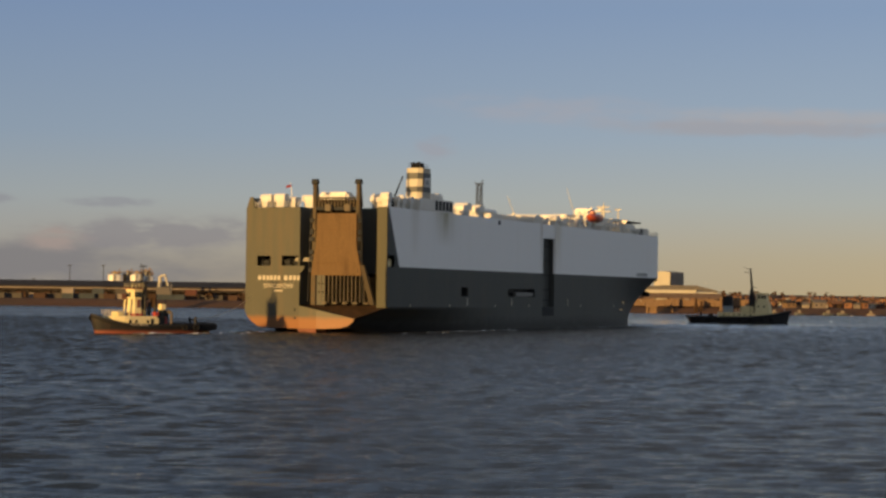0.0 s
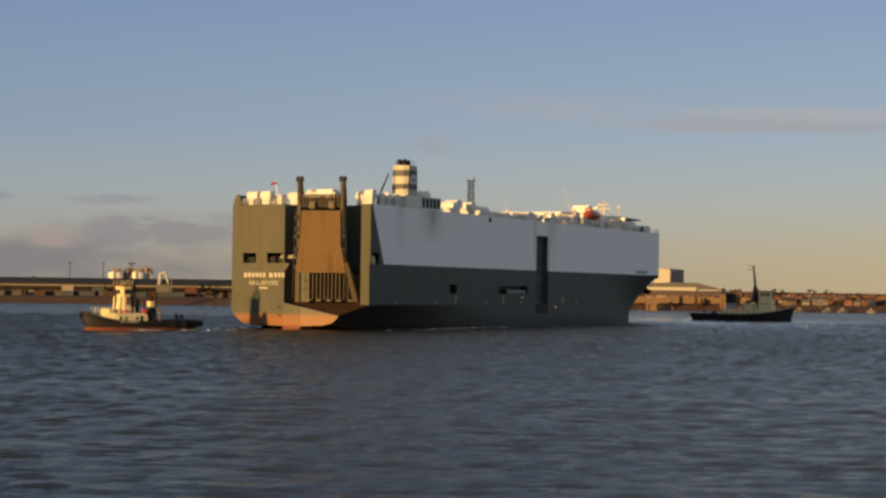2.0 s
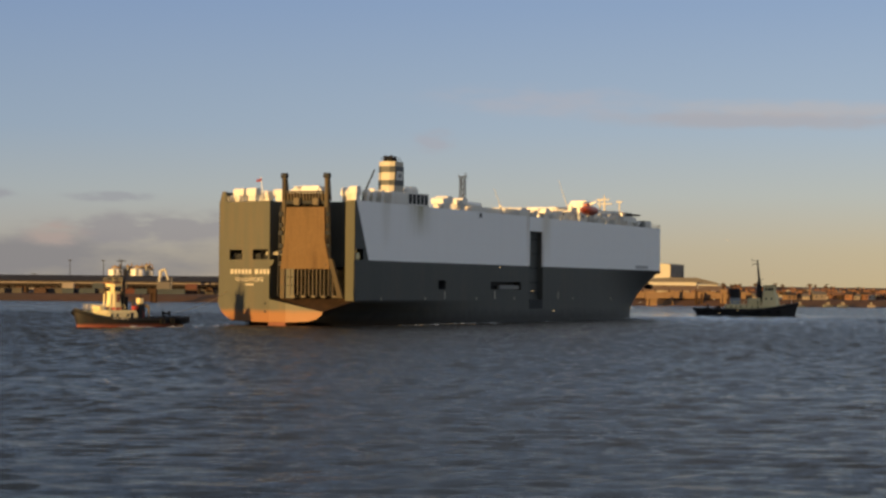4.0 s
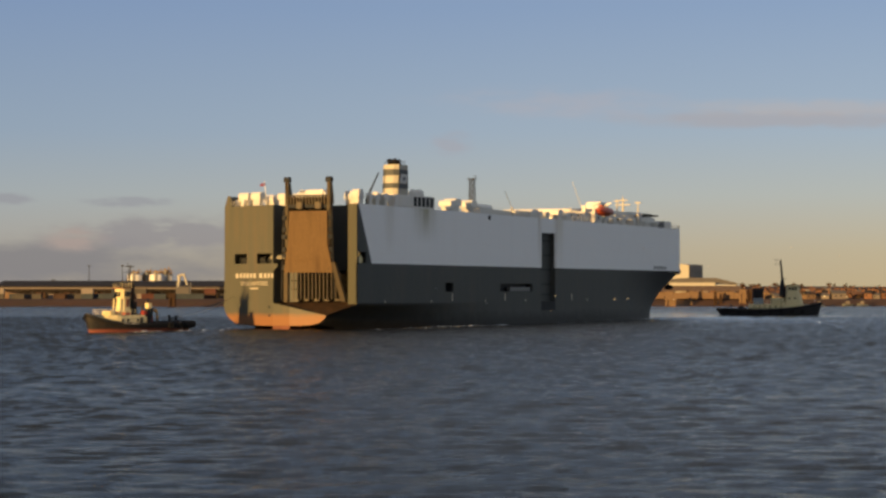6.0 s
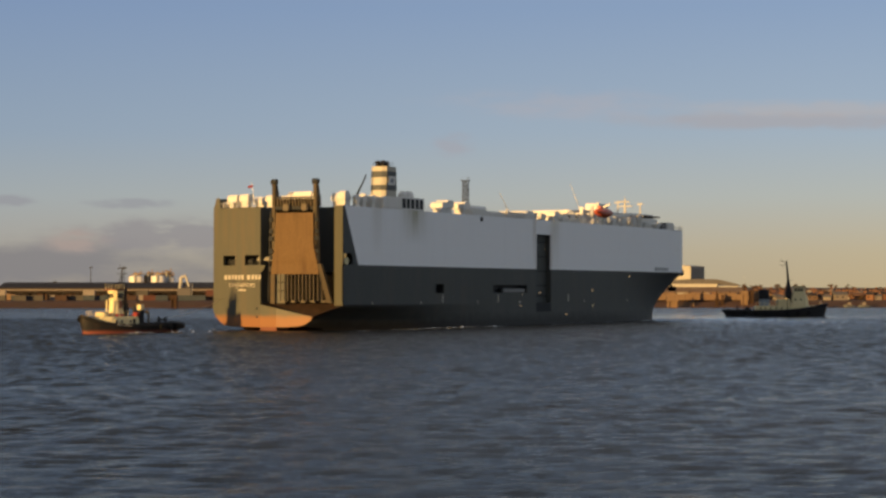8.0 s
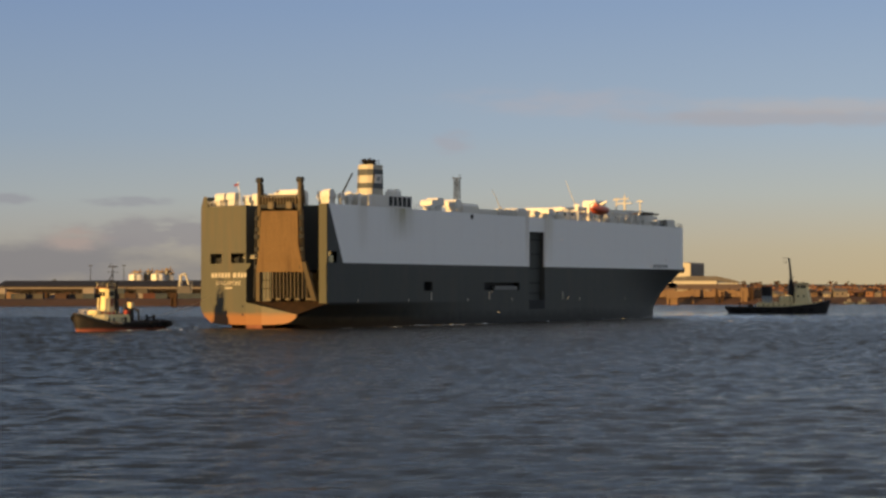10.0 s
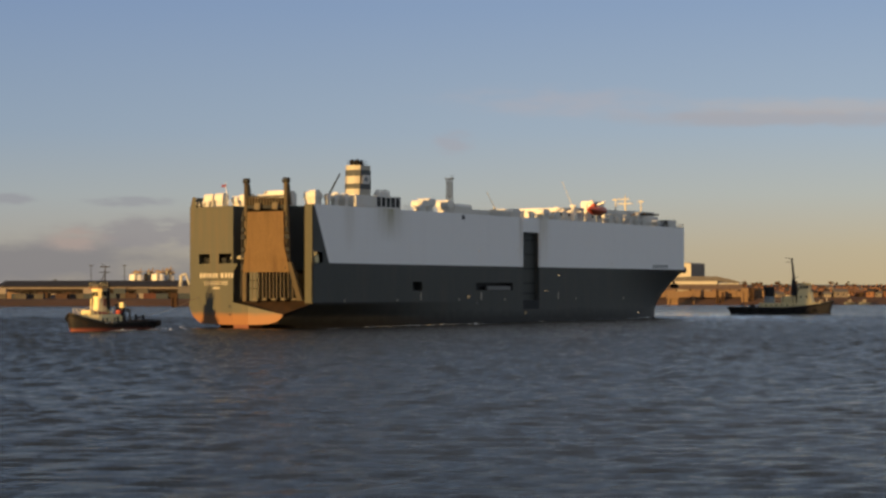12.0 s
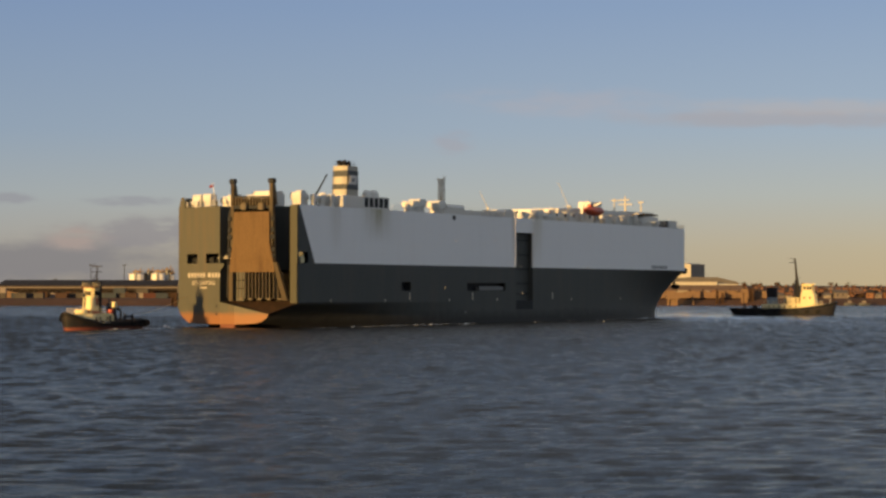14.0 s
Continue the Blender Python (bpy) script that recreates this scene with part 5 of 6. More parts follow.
def bow_tug():
    tug = base("tug", "dark-hulled tug with pale wheelhouse and raked mast", "tug")
    tug_hull(tug, 34.0, 4.8, (2.3, 2.2, 4.4), TUG_HULL_DARK)
    for i in range(8):
        bm = bmesh.new()
        s = -0.8 + i * 0.2
        tyre(bm, tug_half(s, 4.8) + 0.1, s * 17.0, 1.2, 0.42)
        part("tyre_fender", bm, RUBBER, tug)
    bm = bmesh.new()
    slab(bm, [(-3.2, -6.6), (3.2, -6.6), (3.2, 8.6), (2.0, 11.4), (-2.0, 11.4), (-3.2, 8.6)], 2, 1.3, 3.5)
    bmesh.ops.bevel(bm, geom=list(bm.edges), offset=0.12, segments=2, affect="EDGES")
    part("deckhouse", bm, CREAM, tug, "long cream deckhouse")
    window_row(tug, (-5.0, -3.4, -1.8, 0, 1.8, 3.6), 3.22, 2.5, 3.0, 0.45, False)
    bm = bmesh.new()
    loft(bm, [[(-2.9, 5.0, 3.4), (2.9, 5.0, 3.4), (2.9, 9.6, 3.4), (1.4, 10.8, 3.4), (-1.4, 10.8, 3.4), (-2.9, 9.6, 3.4)],
              [(-2.5, 5.3, 7.0), (2.5, 5.3, 7.0), (2.5, 9.2, 7.0), (1.2, 10.2, 7.0), (-1.2, 10.2, 7.0), (-2.5, 9.2, 7.0)]])
    part("bridge_deck_house", bm, CREAM, tug)
    window_row(tug, (6.2, 8.0), 2.72, 5.2, 5.8, 0.5, False)
    bm = bmesh.new()
    loft(bm, [[(-2.2, 5.6, 7.0), (2.2, 5.6, 7.0), (2.2, 8.8, 7.0), (1.0, 9.8, 7.0), (-1.0, 9.8, 7.0), (-2.2, 8.8, 7.0)],
              [(-2.1, 5.8, 9.6), (2.1, 5.8, 9.6), (2.1, 8.7, 9.6), (1.0, 9.6, 9.6), (-1.0, 9.6, 9.6), (-2.1, 8.7, 9.6)]])
    part("wheelhouse", bm, CREAM, tug)
    window_row(tug, (6.4, 7.4, 8.3), 2.17, 8.1, 9.1, 0.7, False)
    bm = bmesh.new()
    box(bm, -2.4, 2.4, 5.4, 9.9, 9.6, 9.85, 0.1)
    part("wheelhouse_roof", bm, CREAM, tug)
    bm = bmesh.new()
    tube(bm, (0, 4.9, 4.3), (0, 3.7, 18.0), 0.62, 0.24, n=10)
    loft(bm, [[(-0.9, 3.2, 6.0), (0.9, 3.2, 6.0), (0.9, 5.6, 6.0), (-0.9, 5.6, 6.0)], [(-0.4, 3.7, 11.2), (0.4, 3.7, 11.2), (0.4, 4.7, 11.2), (-0.4, 4.7, 11.2)]])
    tube(bm, (-1.2, 3.3, 17.0), (1.2, 3.3, 17.0), 0.09, n=6)
    tube(bm, (0, 3.3, 17.6), (0, 1.6, 18.2), 0.09, n=6)
    tube(bm, (0, 1.8, 16.6), (0, 3.4, 16.6), 0.09, n=6)
    tube(bm, (0, 3.9, 11.5), (0, 5.6, 11.8), 0.1, n=6)
    for x in (-1.6, 1.6):
        tube(bm, (x, 5.2, 7.2), (0, 3.9, 12.0), 0.12, n=6)
    part("mast", bm, BLACK, tug, "raked black mast with yards")
    bm = bmesh.new()
    loft(bm, [[(1.3 * math.cos(a), -3.2 + 1.7 * math.sin(a) - 0.05 * z, z) for a in (2 * math.pi * i / 18 for i in range(18))] for z in (3.4, 5.6)])
    part("funnel", bm, BLUE_GREY, tug, "oval blue-grey funnel with black top")
    bm = bmesh.new()
    loft(bm, [[(1.33 * math.cos(a), -3.2 + 1.73 * math.sin(a) - 0.05 * z, z) for a in (2 * math.pi * i / 18 for i in range(18))] for z in (5.6, 8.7)])
    part("funnel_top", bm, BLACK, tug)
    bm = bmesh.new()
    box(bm, -2.4, 2.4, 0.6, 4.6, 3.5, 5.6, 0.1)
    part("boat_deck_house", bm, CREAM, tug)
    for y in (0.4, 3.6):
        bm = bmesh.new()
        tube(bm, (2.9, y, 3.5), (2.9, y, 6.2), 0.1, n=6)
        tube(bm, (2.9, y, 6.2), (3.6, y, 6.4), 0.1, n=6)
        part("davit", bm, BLACK, tug)
    bm = bmesh.new()
    rail(bm, (3.0, -6.4, 3.5), (3.0, 4.6, 3.5), gap=1.4, r=0.03)
    part("upper_rail", bm, CREAM, tug)
    bm = bmesh.new()
    tube(bm, (-1.2, -9.0, 2.3), (1.2, -9.0, 2.3), 0.8, n=14)
    box(bm, -1.5, 1.5, -9.8, -8.2, 1.2, 1.8)
    part("tow_winch", bm, DARK, tug)
    bm = bmesh.new()
    for x in (-2.5, 2.5):
        tube(bm, (x, -12.2, 1.3), (x, -12.2, 3.4), 0.15, n=8)
    tube(bm, (-2.5, -12.2, 3.4), (2.5, -12.2, 3.4), 0.15, n=8)
    part("tow_beam", bm, DARK, tug)
    bm = bmesh.new()
    tube(bm, (0, 14.6, 2.5), (0, 14.8, 5.2), 0.07, n=6)
    part("jack_staff", bm, WHITE, tug)
    bm = bmesh.new()
    box(bm, -1.6, 1.6, 11.8, 13.8, 2.4, 3.6, 0.2)
    part("windlass", bm, CREAM, tug)
    return tug


BLUE_GREY = material("blue_grey_funnel_paint", (0.2, 0.24, 0.28), 0.5, 0, 0.15, 1.0, 0.05)
STERN_TUG = stern_tug()
BOW_TUG = bow_tug()

# ---- the far shore ----
EARTH = material("brown_earth_bank", (0.095, 0.053, 0.033), 0.95, 0, 0.6, 0.08, 0.3, (0.045, 0.045, 0.022), 0.8, 0.05, spec=0.1)
FIELD = material("winter_grass", (0.13, 0.1, 0.05), 0.95, 0, 0.4, 0.05, 0.2, (0.06, 0.055, 0.03), 0.8, 0.02, spec=0.1)
ROOF_DARK = material("dark_sheet_roof", (0.032, 0.028, 0.027), 0.8, 0, 0.3, 0.3, 0.1, spec=0.1)
# Wall brown darkened to carry the shade under the canopy.
WALL_SHADED = material("shaded_brown_wall", (0.026, 0.02, 0.0175), 0.9, 0, 0.5, 0.2, 0.1, (0.012, 0.01, 0.009), 0.7, 0.08, spec=0.1)
PALE = material("pale_cladding", (0.36, 0.34, 0.29), 0.7, 0, 0.2, 0.3, 0.1, (0.25, 0.2, 0.14), 0.4, 0.1, spec=0.2)
TANK_BROWN = material("brown_weathered_tank", (0.2, 0.14, 0.08), 0.8, 0, 0.3, 0.3, 0.1, (0.1, 0.06, 0.035), 0.6, 0.2, spec=0.1)
TOWER_CLAD = material("tower_cladding", (0.24, 0.225, 0.2), 0.8, 0, 0.15, 0.3, 0.1, spec=0.15)
GREY_CLAD = material("grey_cladding", (0.095, 0.088, 0.084), 0.8, 0, 0.15, 0.3, 0.1, spec=0.15)
BRICK = material("orange_brick", (0.165, 0.085, 0.052), 0.9, 0, 0.35, 0.6, 0.2, (0.12, 0.06, 0.035), 0.5, 0.3, spec=0.1)
TILE_ROOF = material("red_tile_roof", (0.12, 0.068, 0.047), 0.85, 0, 0.3, 0.6, 0.2, spec=0.1)
CONCRETE = material("weathered_concrete", (0.16, 0.105, 0.065), 0.9, 0, 0.35, 0.15, 0.2, (0.1, 0.055, 0.032), 0.6, 0.12, spec=0.1)
FASCIA = material("dull_fascia_sheet", (0.17, 0.145, 0.125), 0.8, 0, 0.3, 0.2, 0.1, (0.09, 0.07, 0.06), 0.6, 0.1, spec=0.1)
TIMBER = material("dark_wet_timber", (0.04, 0.024, 0.016), 0.9, 0, 0.3, 0.5, 0.3, spec=0.1)
TREE_BARK = material("bark", (0.05, 0.036, 0.025), 0.9, 0, 0.3, 2.0, 0.3, spec=0.1)
TWIG = material("bare_winter_twigs", (0.075, 0.046, 0.028), 0.95, 0, 0.4, 0.5, 0.2, spec=0.1)
BOX_COLOURS = [material("container_" + n, c, 0.7, 0, 0.3, 0.5, 0.05, spec=0.1) for n, c in (("red", (0.075, 0.032, 0.026)), ("grey", (0.06, 0.055, 0.05)), ("blue", (0.04, 0.05, 0.06)), ("brown", (0.05, 0.03, 0.023)), ("white", (0.19, 0.165, 0.145)))]


def shore_line(x):
    """How far north the far bank's waterline lies."""
    return 985 + 0.14 * (x + 180) + 6 * math.sin(x * 0.021) + 4 * math.sin(x * 0.06 + 1)


def land():
    bm = bmesh.new()
    xs = list(np.linspace(-3500, -400, 12)) + list(np.linspace(-380, 420, 161)) + list(np.linspace(450, 3500, 12))
    rises = [(-14, -1.5), (0, 0.1), (5, 1.2), (12, 3.0), (22, 3.6), (60, 3.7), (200, 4.2), (420, 5.2), (700, 6.6), (1200, 8.0), (2600, 9), (6000, 9)]
    rings = []
    for d, z in rises:
        ring = []
        for x in xs:
            wob = noise.noise(Vector((x * 0.03, d * 0.05, 0))) if 0 < d < 100 else 0
            hill = 5.0 * math.exp(-((x - 330) / 260) ** 2) * ease((d - 200) / 500)
            ring.append((x, shore_line(x) + d + wob * 4, z + wob * 0.7 + hill))
        rings.append(ring)
    loft(bm, rings, closed=False)
    ob = smooth(part("ground", bm, EARTH))
    return tagged(ob, "brown earth bank and land beyond the river", "ground", kind="structure")


land()


def near_bank():
    """The bank on which the camera stands, behind the view."""
    bm = bmesh.new()
    rings = [[(x, y, z) for x in np.linspace(-3000, 3000, 25)] for y, z in ((8, -1.5), (3, 2.0), (0, 6.2), (-30, 6.3), (-3000, 6.5))]
    loft(bm, rings, closed=False)
    return tagged(part("near_bank", bm, FIELD), "grassed near river bank", "ground", kind="structure")


near_bank()


def warehouse():
    w = base("warehouse", "very long low warehouse with dark sheet roof and pale fascia", "warehouse", pose(-150, 1062, 3.6))
    x0, x1 = -96, 110
    bm = bmesh.new()
    box(bm, x0, x1, 2, 40, -0.5, 6.2)
    part("wall", bm, WALL_SHADED, w)
    bm = bmesh.new()
    slab(bm, [(-1.5, 6.6), (21, 9.6), (43, 6.6), (43, 6.2), (-1.5, 6.2)], 0, x0 - 1.5, x1 + 1)
    part("roof", bm, ROOF_DARK, w)
    for a, b in ((x0 - 1, -28), (-27.6, 30), (30.4, x1 + 1)):
        bm = bmesh.new()
        box(bm, a, b, -1.9, -1.52, 5.1, 5.9)
        part("fascia", bm, FASCIA, w)
    bm = bmesh.new()
    box(bm, x0 + 10, x1, -5.0, 1.9, 3.9, 4.15)
    part("canopy", bm, ROOF_DARK, w)
    bm = bmesh.new()
    slab(bm, [(-14, -0.5), (18, -0.5), (14, 2.4), (3, 4.2), (-14, 4.2)], 1, -9.0, -5.2)
    bmesh.ops.transform(bm, matrix=pose(x0, 0, 0), verts=bm.verts)
    part("lean_to", bm, CONCRETE, w, "pale lean-to shed")
    for i in range(26):
        bm = bmesh.new()
        x = x0 + 12 + i * 7.6
        box(bm, x - 0.3, x + 0.3, -4.8, -4.2, -0.5, 3.8)
        part("post", bm, ROOF_DARK, w)
    for i in range(12):
        bm = bmesh.new()
        x = x0 + 20 + i * 15
        box(bm, x, x + 5, 1.9, 1.98, 0, 3.6)
        part("loading_door", bm, BOX_COLOURS[3], w)
    return w


warehouse()


def storage_tank(x, y, r, h, mat, label):
    t = base("storage_tank", label, "tank", pose(x, y, 3.7), "tanks beside the warehouse")
    bm = bmesh.new()
    loft(bm, [[(r * math.cos(a), r * math.sin(a), z) for a in (2 * math.pi * i / 28 for i in range(28))] for z in (-0.5, h)])
    smooth(part("shell", bm, mat, t)).data.shade_flat()
    bm = bmesh.new()
    tube(bm, (0, 0, h), (0, 0, h + r * 0.25), r, 0.3, n=28)
    part("roof", bm, mat, t)
    bm = bmesh.new()
    for i in range(12):
        a, b = 2 * math.pi * i / 12, 2 * math.pi * (i + 1) / 12
        rail(bm, (r * math.cos(a), r * math.sin(a), h), (r * math.cos(b), r * math.sin(b), h), gap=6)
    part("rail", bm, STEEL, t)
    bm = bmesh.new()
    box(bm, -0.4 * r, 0.5 * r, -0.8, 0.8, h + r * 0.1, h + r * 0.25 + 1.0, 0.1)
    tube(bm, (0.6 * r, 0, h), (0.6 * r, 0, h + 3.4), 0.3, n=6)
    tube(bm, (-0.1 * r, 0, h), (-0.1 * r, 0, h + 2.6), 0.5, n=6)
    tube(bm, (-0.7 * r, 0, h + 1.3), (1.1 * r, 0, h + 1.8), 0.2, n=6)
    part("top_gear", bm, TANK_BROWN, t)
    bm = bmesh.new()
    box(bm, -0.6, 0.6, -r - 0.8, -r, 0, h + 1.2)
    part("ladder", bm, STEEL, t)
    return t


for x, y, r, h, mat, label in ((-192.4, 1180, 4.3, 13.4, WHITE, "white cylindrical storage tank"), (-186.0, 1188, 3.2, 14.0, TANK_BROWN, "brown weathered storage tank"),
                               (-179.4, 1180, 4.2, 13.6, WHITE, "white cylindrical storage tank"), (-173.2, 1186, 2.6, 12.8, WHITE, "white cylindrical storage tank"), (-177, 1200, 3.0, 15.0, TANK_BROWN, "brown weathered storage tank")):
    storage_tank(x, y, r, h, mat, label)


def ship_loader():
    t = base("grain_loader", "pale grain loading house with gooseneck pipe", "loader", pose(-143, 1030, 3.7))
    bm = bmesh.new()
    box(bm, -3.4, 3.6, -3, 3, -0.5, 6.2, 0.2)
    part("house", bm, GREY_CLAD, t)
    bm = bmesh.new()
    tube(bm, (-2.0, 0, 6.0), (-2.0, 0, 12.0), 0.9, n=14)
    tube(bm, (-2.0, 0, 11.8), (0.6, 0, 12.6), 0.7, n=10)
    tube(bm, (0.4, 0, 12.7), (2.2, 0, 7.0), 0.55, n=10)
    part("pipe", bm, PALE, t)
    for x in (-3.1, 3.9):
        bm = bmesh.new()
        tube(bm, (x, -2.6, -0.5), (x + 0.4, -2.6, 8.6), 0.25, n=6)
        part("leg", bm, STEEL, t)
    return t


ship_loader()


def container(x, y, z, mat, label, turn=0.0, l=9.0):
    c = base("shipping_container", label, "container", pose(x, y, z, 0, 0, turn), "containers on the far quay")
    bm = bmesh.new()
    box(bm, -l / 2, l / 2, -1.3, 1.3, 0.0, 2.7, 0.06)
    part("shell", bm, mat, c)
    for i in range(int(l / 0.9)):
        bm = bmesh.new()
        q = -l / 2 + 0.5 + i * 0.9
        box(bm, q - 0.2, q + 0.2, -1.36, -1.3, 0.15, 2.55)
        part("rib", bm, mat, c)
    return c


random.seed(4)
NAMES = ("red", "grey", "blue", "brown", "white")
for i in range(24):
    k = random.choice((0, 1, 2, 3, 3, 4, 1))
    x = -236 + i * 6.0 + random.uniform(-2, 2)
    y = shore_line(x) + 34 + random.uniform(0, 14)
    z = 3.55
    container(x, y, z, BOX_COLOURS[k], NAMES[k] + " steel container standing on the quay", random.uniform(-6, 6), random.choice((6.0, 9.0, 6.0)))
    if random.random() < 0.3:
        k = random.choice((0, 1, 2, 4))
        container(x, y, z + 2.7, BOX_COLOURS[k], NAMES[k] + " steel container stacked on another", random.uniform(-4, 4), 6.0)


def quay_lamp(x, y, h, name="lamp_mast", label="tall thin lighting mast"):
    t = base(name, label, "mast", pose(x, y, 3.6))
    bm = bmesh.new()
    tube(bm, (0, 0, -0.5), (0, 0, h), 0.32, 0.16, n=8)
    part("pole", bm, DARK, t)
    bm = bmesh.new()
    box(bm, -0.9, 0.9, -0.3, 0.3, h - 0.2, h + 0.3)
    part("lamp_head", bm, DARK, t)


for x, y, h in ((-204.4, 1100, 17.8), (-186, 1100, 17.8), (-222, 1090, 10), (190, 1150, 7), (228, 1190, 8.5), (243, 1170, 7)):
    quay_lamp(x, y, h)


def big_shed():
    s = base("factory", "tall factory block with a paler sun side over low sheds", "factory", pose(148, 1250, 4.6))
    turn = pose(-6.2, 0, 0, 0, 0, -33)
    bm = bmesh.new()
    slab(bm, [(-11.0, -0.5), (0.0, -0.5), (0.0, 19.4), (-5.5, 20.0), (-11.0, 19.4)], 1, 0, 19)
    bmesh.ops.transform(bm, matrix=turn, verts=bm.verts)
    part("tower_block", bm, TOWER_CLAD, s, "grey clad tower block")
    # paler sheet on the sun side: the light is put into the colour
    bm = bmesh.new()
    slab(bm, [(-11.0, 6), (-0.1, 6), (-0.1, 19.3), (-5.5, 19.9), (-11.0, 19.3)], 1, -0.3, -0.01)
    bmesh.ops.transform(bm, matrix=turn, verts=bm.verts)
    part("pale_end", bm, PALE, s, "end wall with its sunlight put in as paler cladding")
    bm = bmesh.new()
    slab(bm, [(-24, 10.4), (-24, 8.4), (23, 7.0), (20, 8.4), (8, 11.2), (-8, 11.2)], 1, -16, -2)
    part("shed_roof", bm, GREY_CLAD, s)
    bm = bmesh.new()
    box(bm, -24, 7, -24, -16.1, 5.9, 8.3)
    part("shed", bm, PALE, s)
    bm = bmesh.new()
    slab(bm, [(-34.0, 3.0), (-24.1, 6.0), (-24.1, 6.3), (-34, 3.3)], 0, -26, 22)
    part("shed_canopy", bm, CONCRETE, s)
    bm = bmesh.new()
    box(bm, 8, 20, -22, -14, -0.5, 6.9)
    part("side_shed", bm, PALE, s)
    for i in range(6):
        bm = bmesh.new()
        box(bm, 0.01, 0.1, 1.5 + i * 3.0, 1.9 + i * 3.0, 11.3, 18.4, m=turn)
        part("cladding_rib", bm, ROOF_DARK, s)
    return s


big_shed()


def jetty():
    j = base("jetty", "long weathered concrete jetty on dark piles", "jetty", pose(0, 0, 0))
    x0, x1, y = 100, 158, 1046
    n = 11
    for i in range(n):
        bm = bmesh.new()
        w = (x1 - x0) / n
        box(bm, x0 + i * w + 0.04, x0 + (i + 1) * w - 0.04, y, y + 10, 3.7, 7.2 + 0.3 * math.sin(i * 2.1), 0.05)
        part("deck_beam", bm, CONCRETE, j)
    for i in range(26):
        bm = bmesh.new()
        x = x0 + 1 + i * (x1 - x0 - 2) / 25
        tube(bm, (x, y + 1, -2), (x, y + 1, 3.6), 0.4, n=8)
        part("pile", bm, TIMBER, j)
        bm = bmesh.new()
        tube(bm, (x + 0.8, y + 6, -2), (x + 0.8, y + 6, 3.6), 0.4, n=8)
        part("pile", bm, TIMBER, j)
    bm = bmesh.new()
    box(bm, x0, x1, y + 9, y + 9.6, -1, 3.6)
    part("back_wall", bm, TIMBER, j)
    for i in range(9):
        bm = bmesh.new()
        x = x0 + 4 + i * 7
        tube(bm, (x, y + 0.5, 6.8), (x, y + 0.5, 8.2), 0.35, n=8)
        part("bollard", bm, TIMBER, j)


jetty()


def dolphin(x, y, w, h, mat):
    d = base("mooring_dolphin", "square mooring dolphin standing in the water", "dolphin", pose(x, y, 0), "dolphins before the jetty")
    bm = bmesh.new()
    box(bm, -w / 2, w / 2, -w / 2, w / 2, h - 2.2, h, 0.1)
    part("cap", bm, mat, d)
    for a in (-1, 1):
        for b in (-1, 1):
            bm = bmesh.new()
            tube(bm, (a * w * 0.4, b * w * 0.4, -2), (a * w * 0.33, b * w * 0.33, h - 2.2), 0.4, n=8)
            part("pile", bm, mat, d)
    bm = bmesh.new()
    box(bm, -w * 0.32, w * 0.32, -w * 0.2, w * 0.2, 0.0, h - 2.2)
    part("fender", bm, mat, d)


for x, y, w, h, mat in ((106.5, 1022, 6.0, 5.4, CONCRETE), (118.3, 1036, 1.2, 8.0, CONCRETE), (131, 1036, 1.2, 7.4, TIMBER), (134, 1038, 1.2, 6.4, TIMBER), (145.0, 1036, 3.4, 8.6, CONCRETE), (149.0, 1038, 2.2, 8.8, TIMBER), (-139, 965, 3.2, 6.5, TIMBER)):
    dolphin(x, y, w, h, mat)


def house(x, y, z, w, d, h, turn, wall, roof, label, kind="house"):
    s = base(kind, label, kind, pose(x, y, z, 0, 0, turn), "buildings on the far bank")
    bm = bmesh.new()
    box(bm, -w / 2, w / 2, -d / 2, d / 2, -1.5, h)
    part("wall", bm, wall, s)
    bm = bmesh.new()
    slab(bm, [(-d / 2 - 0.3, h), (0, h + d * 0.32), (d / 2 + 0.3, h), (d / 2 + 0.3, h - 0.2), (-d / 2 - 0.3, h - 0.2)], 0, -w / 2 - 0.3, w / 2 + 0.3)
    part("roof", bm, roof, s)
    for i in range(max(1, int(w / 3))):
        bm = bmesh.new()
        q = -w / 2 + 1.2 + i * 3
        box(bm, q, q + 0.7, -d / 2 - 0.04, -d / 2 - 0.005, h * 0.4, h * 0.7)
        part("window", bm, GLASS, s)
    bm = bmesh.new()
    box(bm, w * 0.3, w * 0.3 + 0.8, -0.4, 0.4, h, h + d * 0.32 + 1.0)
    part("chimney", bm, BRICK, s)
    return s


random.seed(11)
for row, (dy, zz, count) in enumerate(((26, 3.6, 26), (52, 3.7, 30), (90, 3.8, 30), (150, 4.0, 30), (260, 4.4, 32), (380, 5.0, 34))):
    for i in range(count):
        x = 163 + (130 + row * 16) * (i + random.uniform(0, 0.9)) / count
        if row < 2 and random.random() < 0.25:
            continue
        wall, roof, words = random.choice(((BRICK, TILE_ROOF, "orange brick building with tiled roof"), (PALE, TILE_ROOF, "pale rendered building with red roof"), (BRICK, ROOF_DARK, "brick building with dark roof"), (FASCIA, GREY_CLAD, "pale low building with grey roof"), (CONCRETE, TILE_ROOF, "rendered building with red roof"), (CONCRETE, ROOF_DARK, "weathered shed with dark roof")))
        hill = 5.0 * math.exp(-((x - 330) / 260) ** 2) * ease((dy - 200) / 500)
        house(x, shore_line(x) + dy, zz + hill, random.uniform(2.4, 7.5), random.uniform(2.5, 5), random.uniform(1.3, 3.3), random.uniform(-40, 40), wall, roof, words)


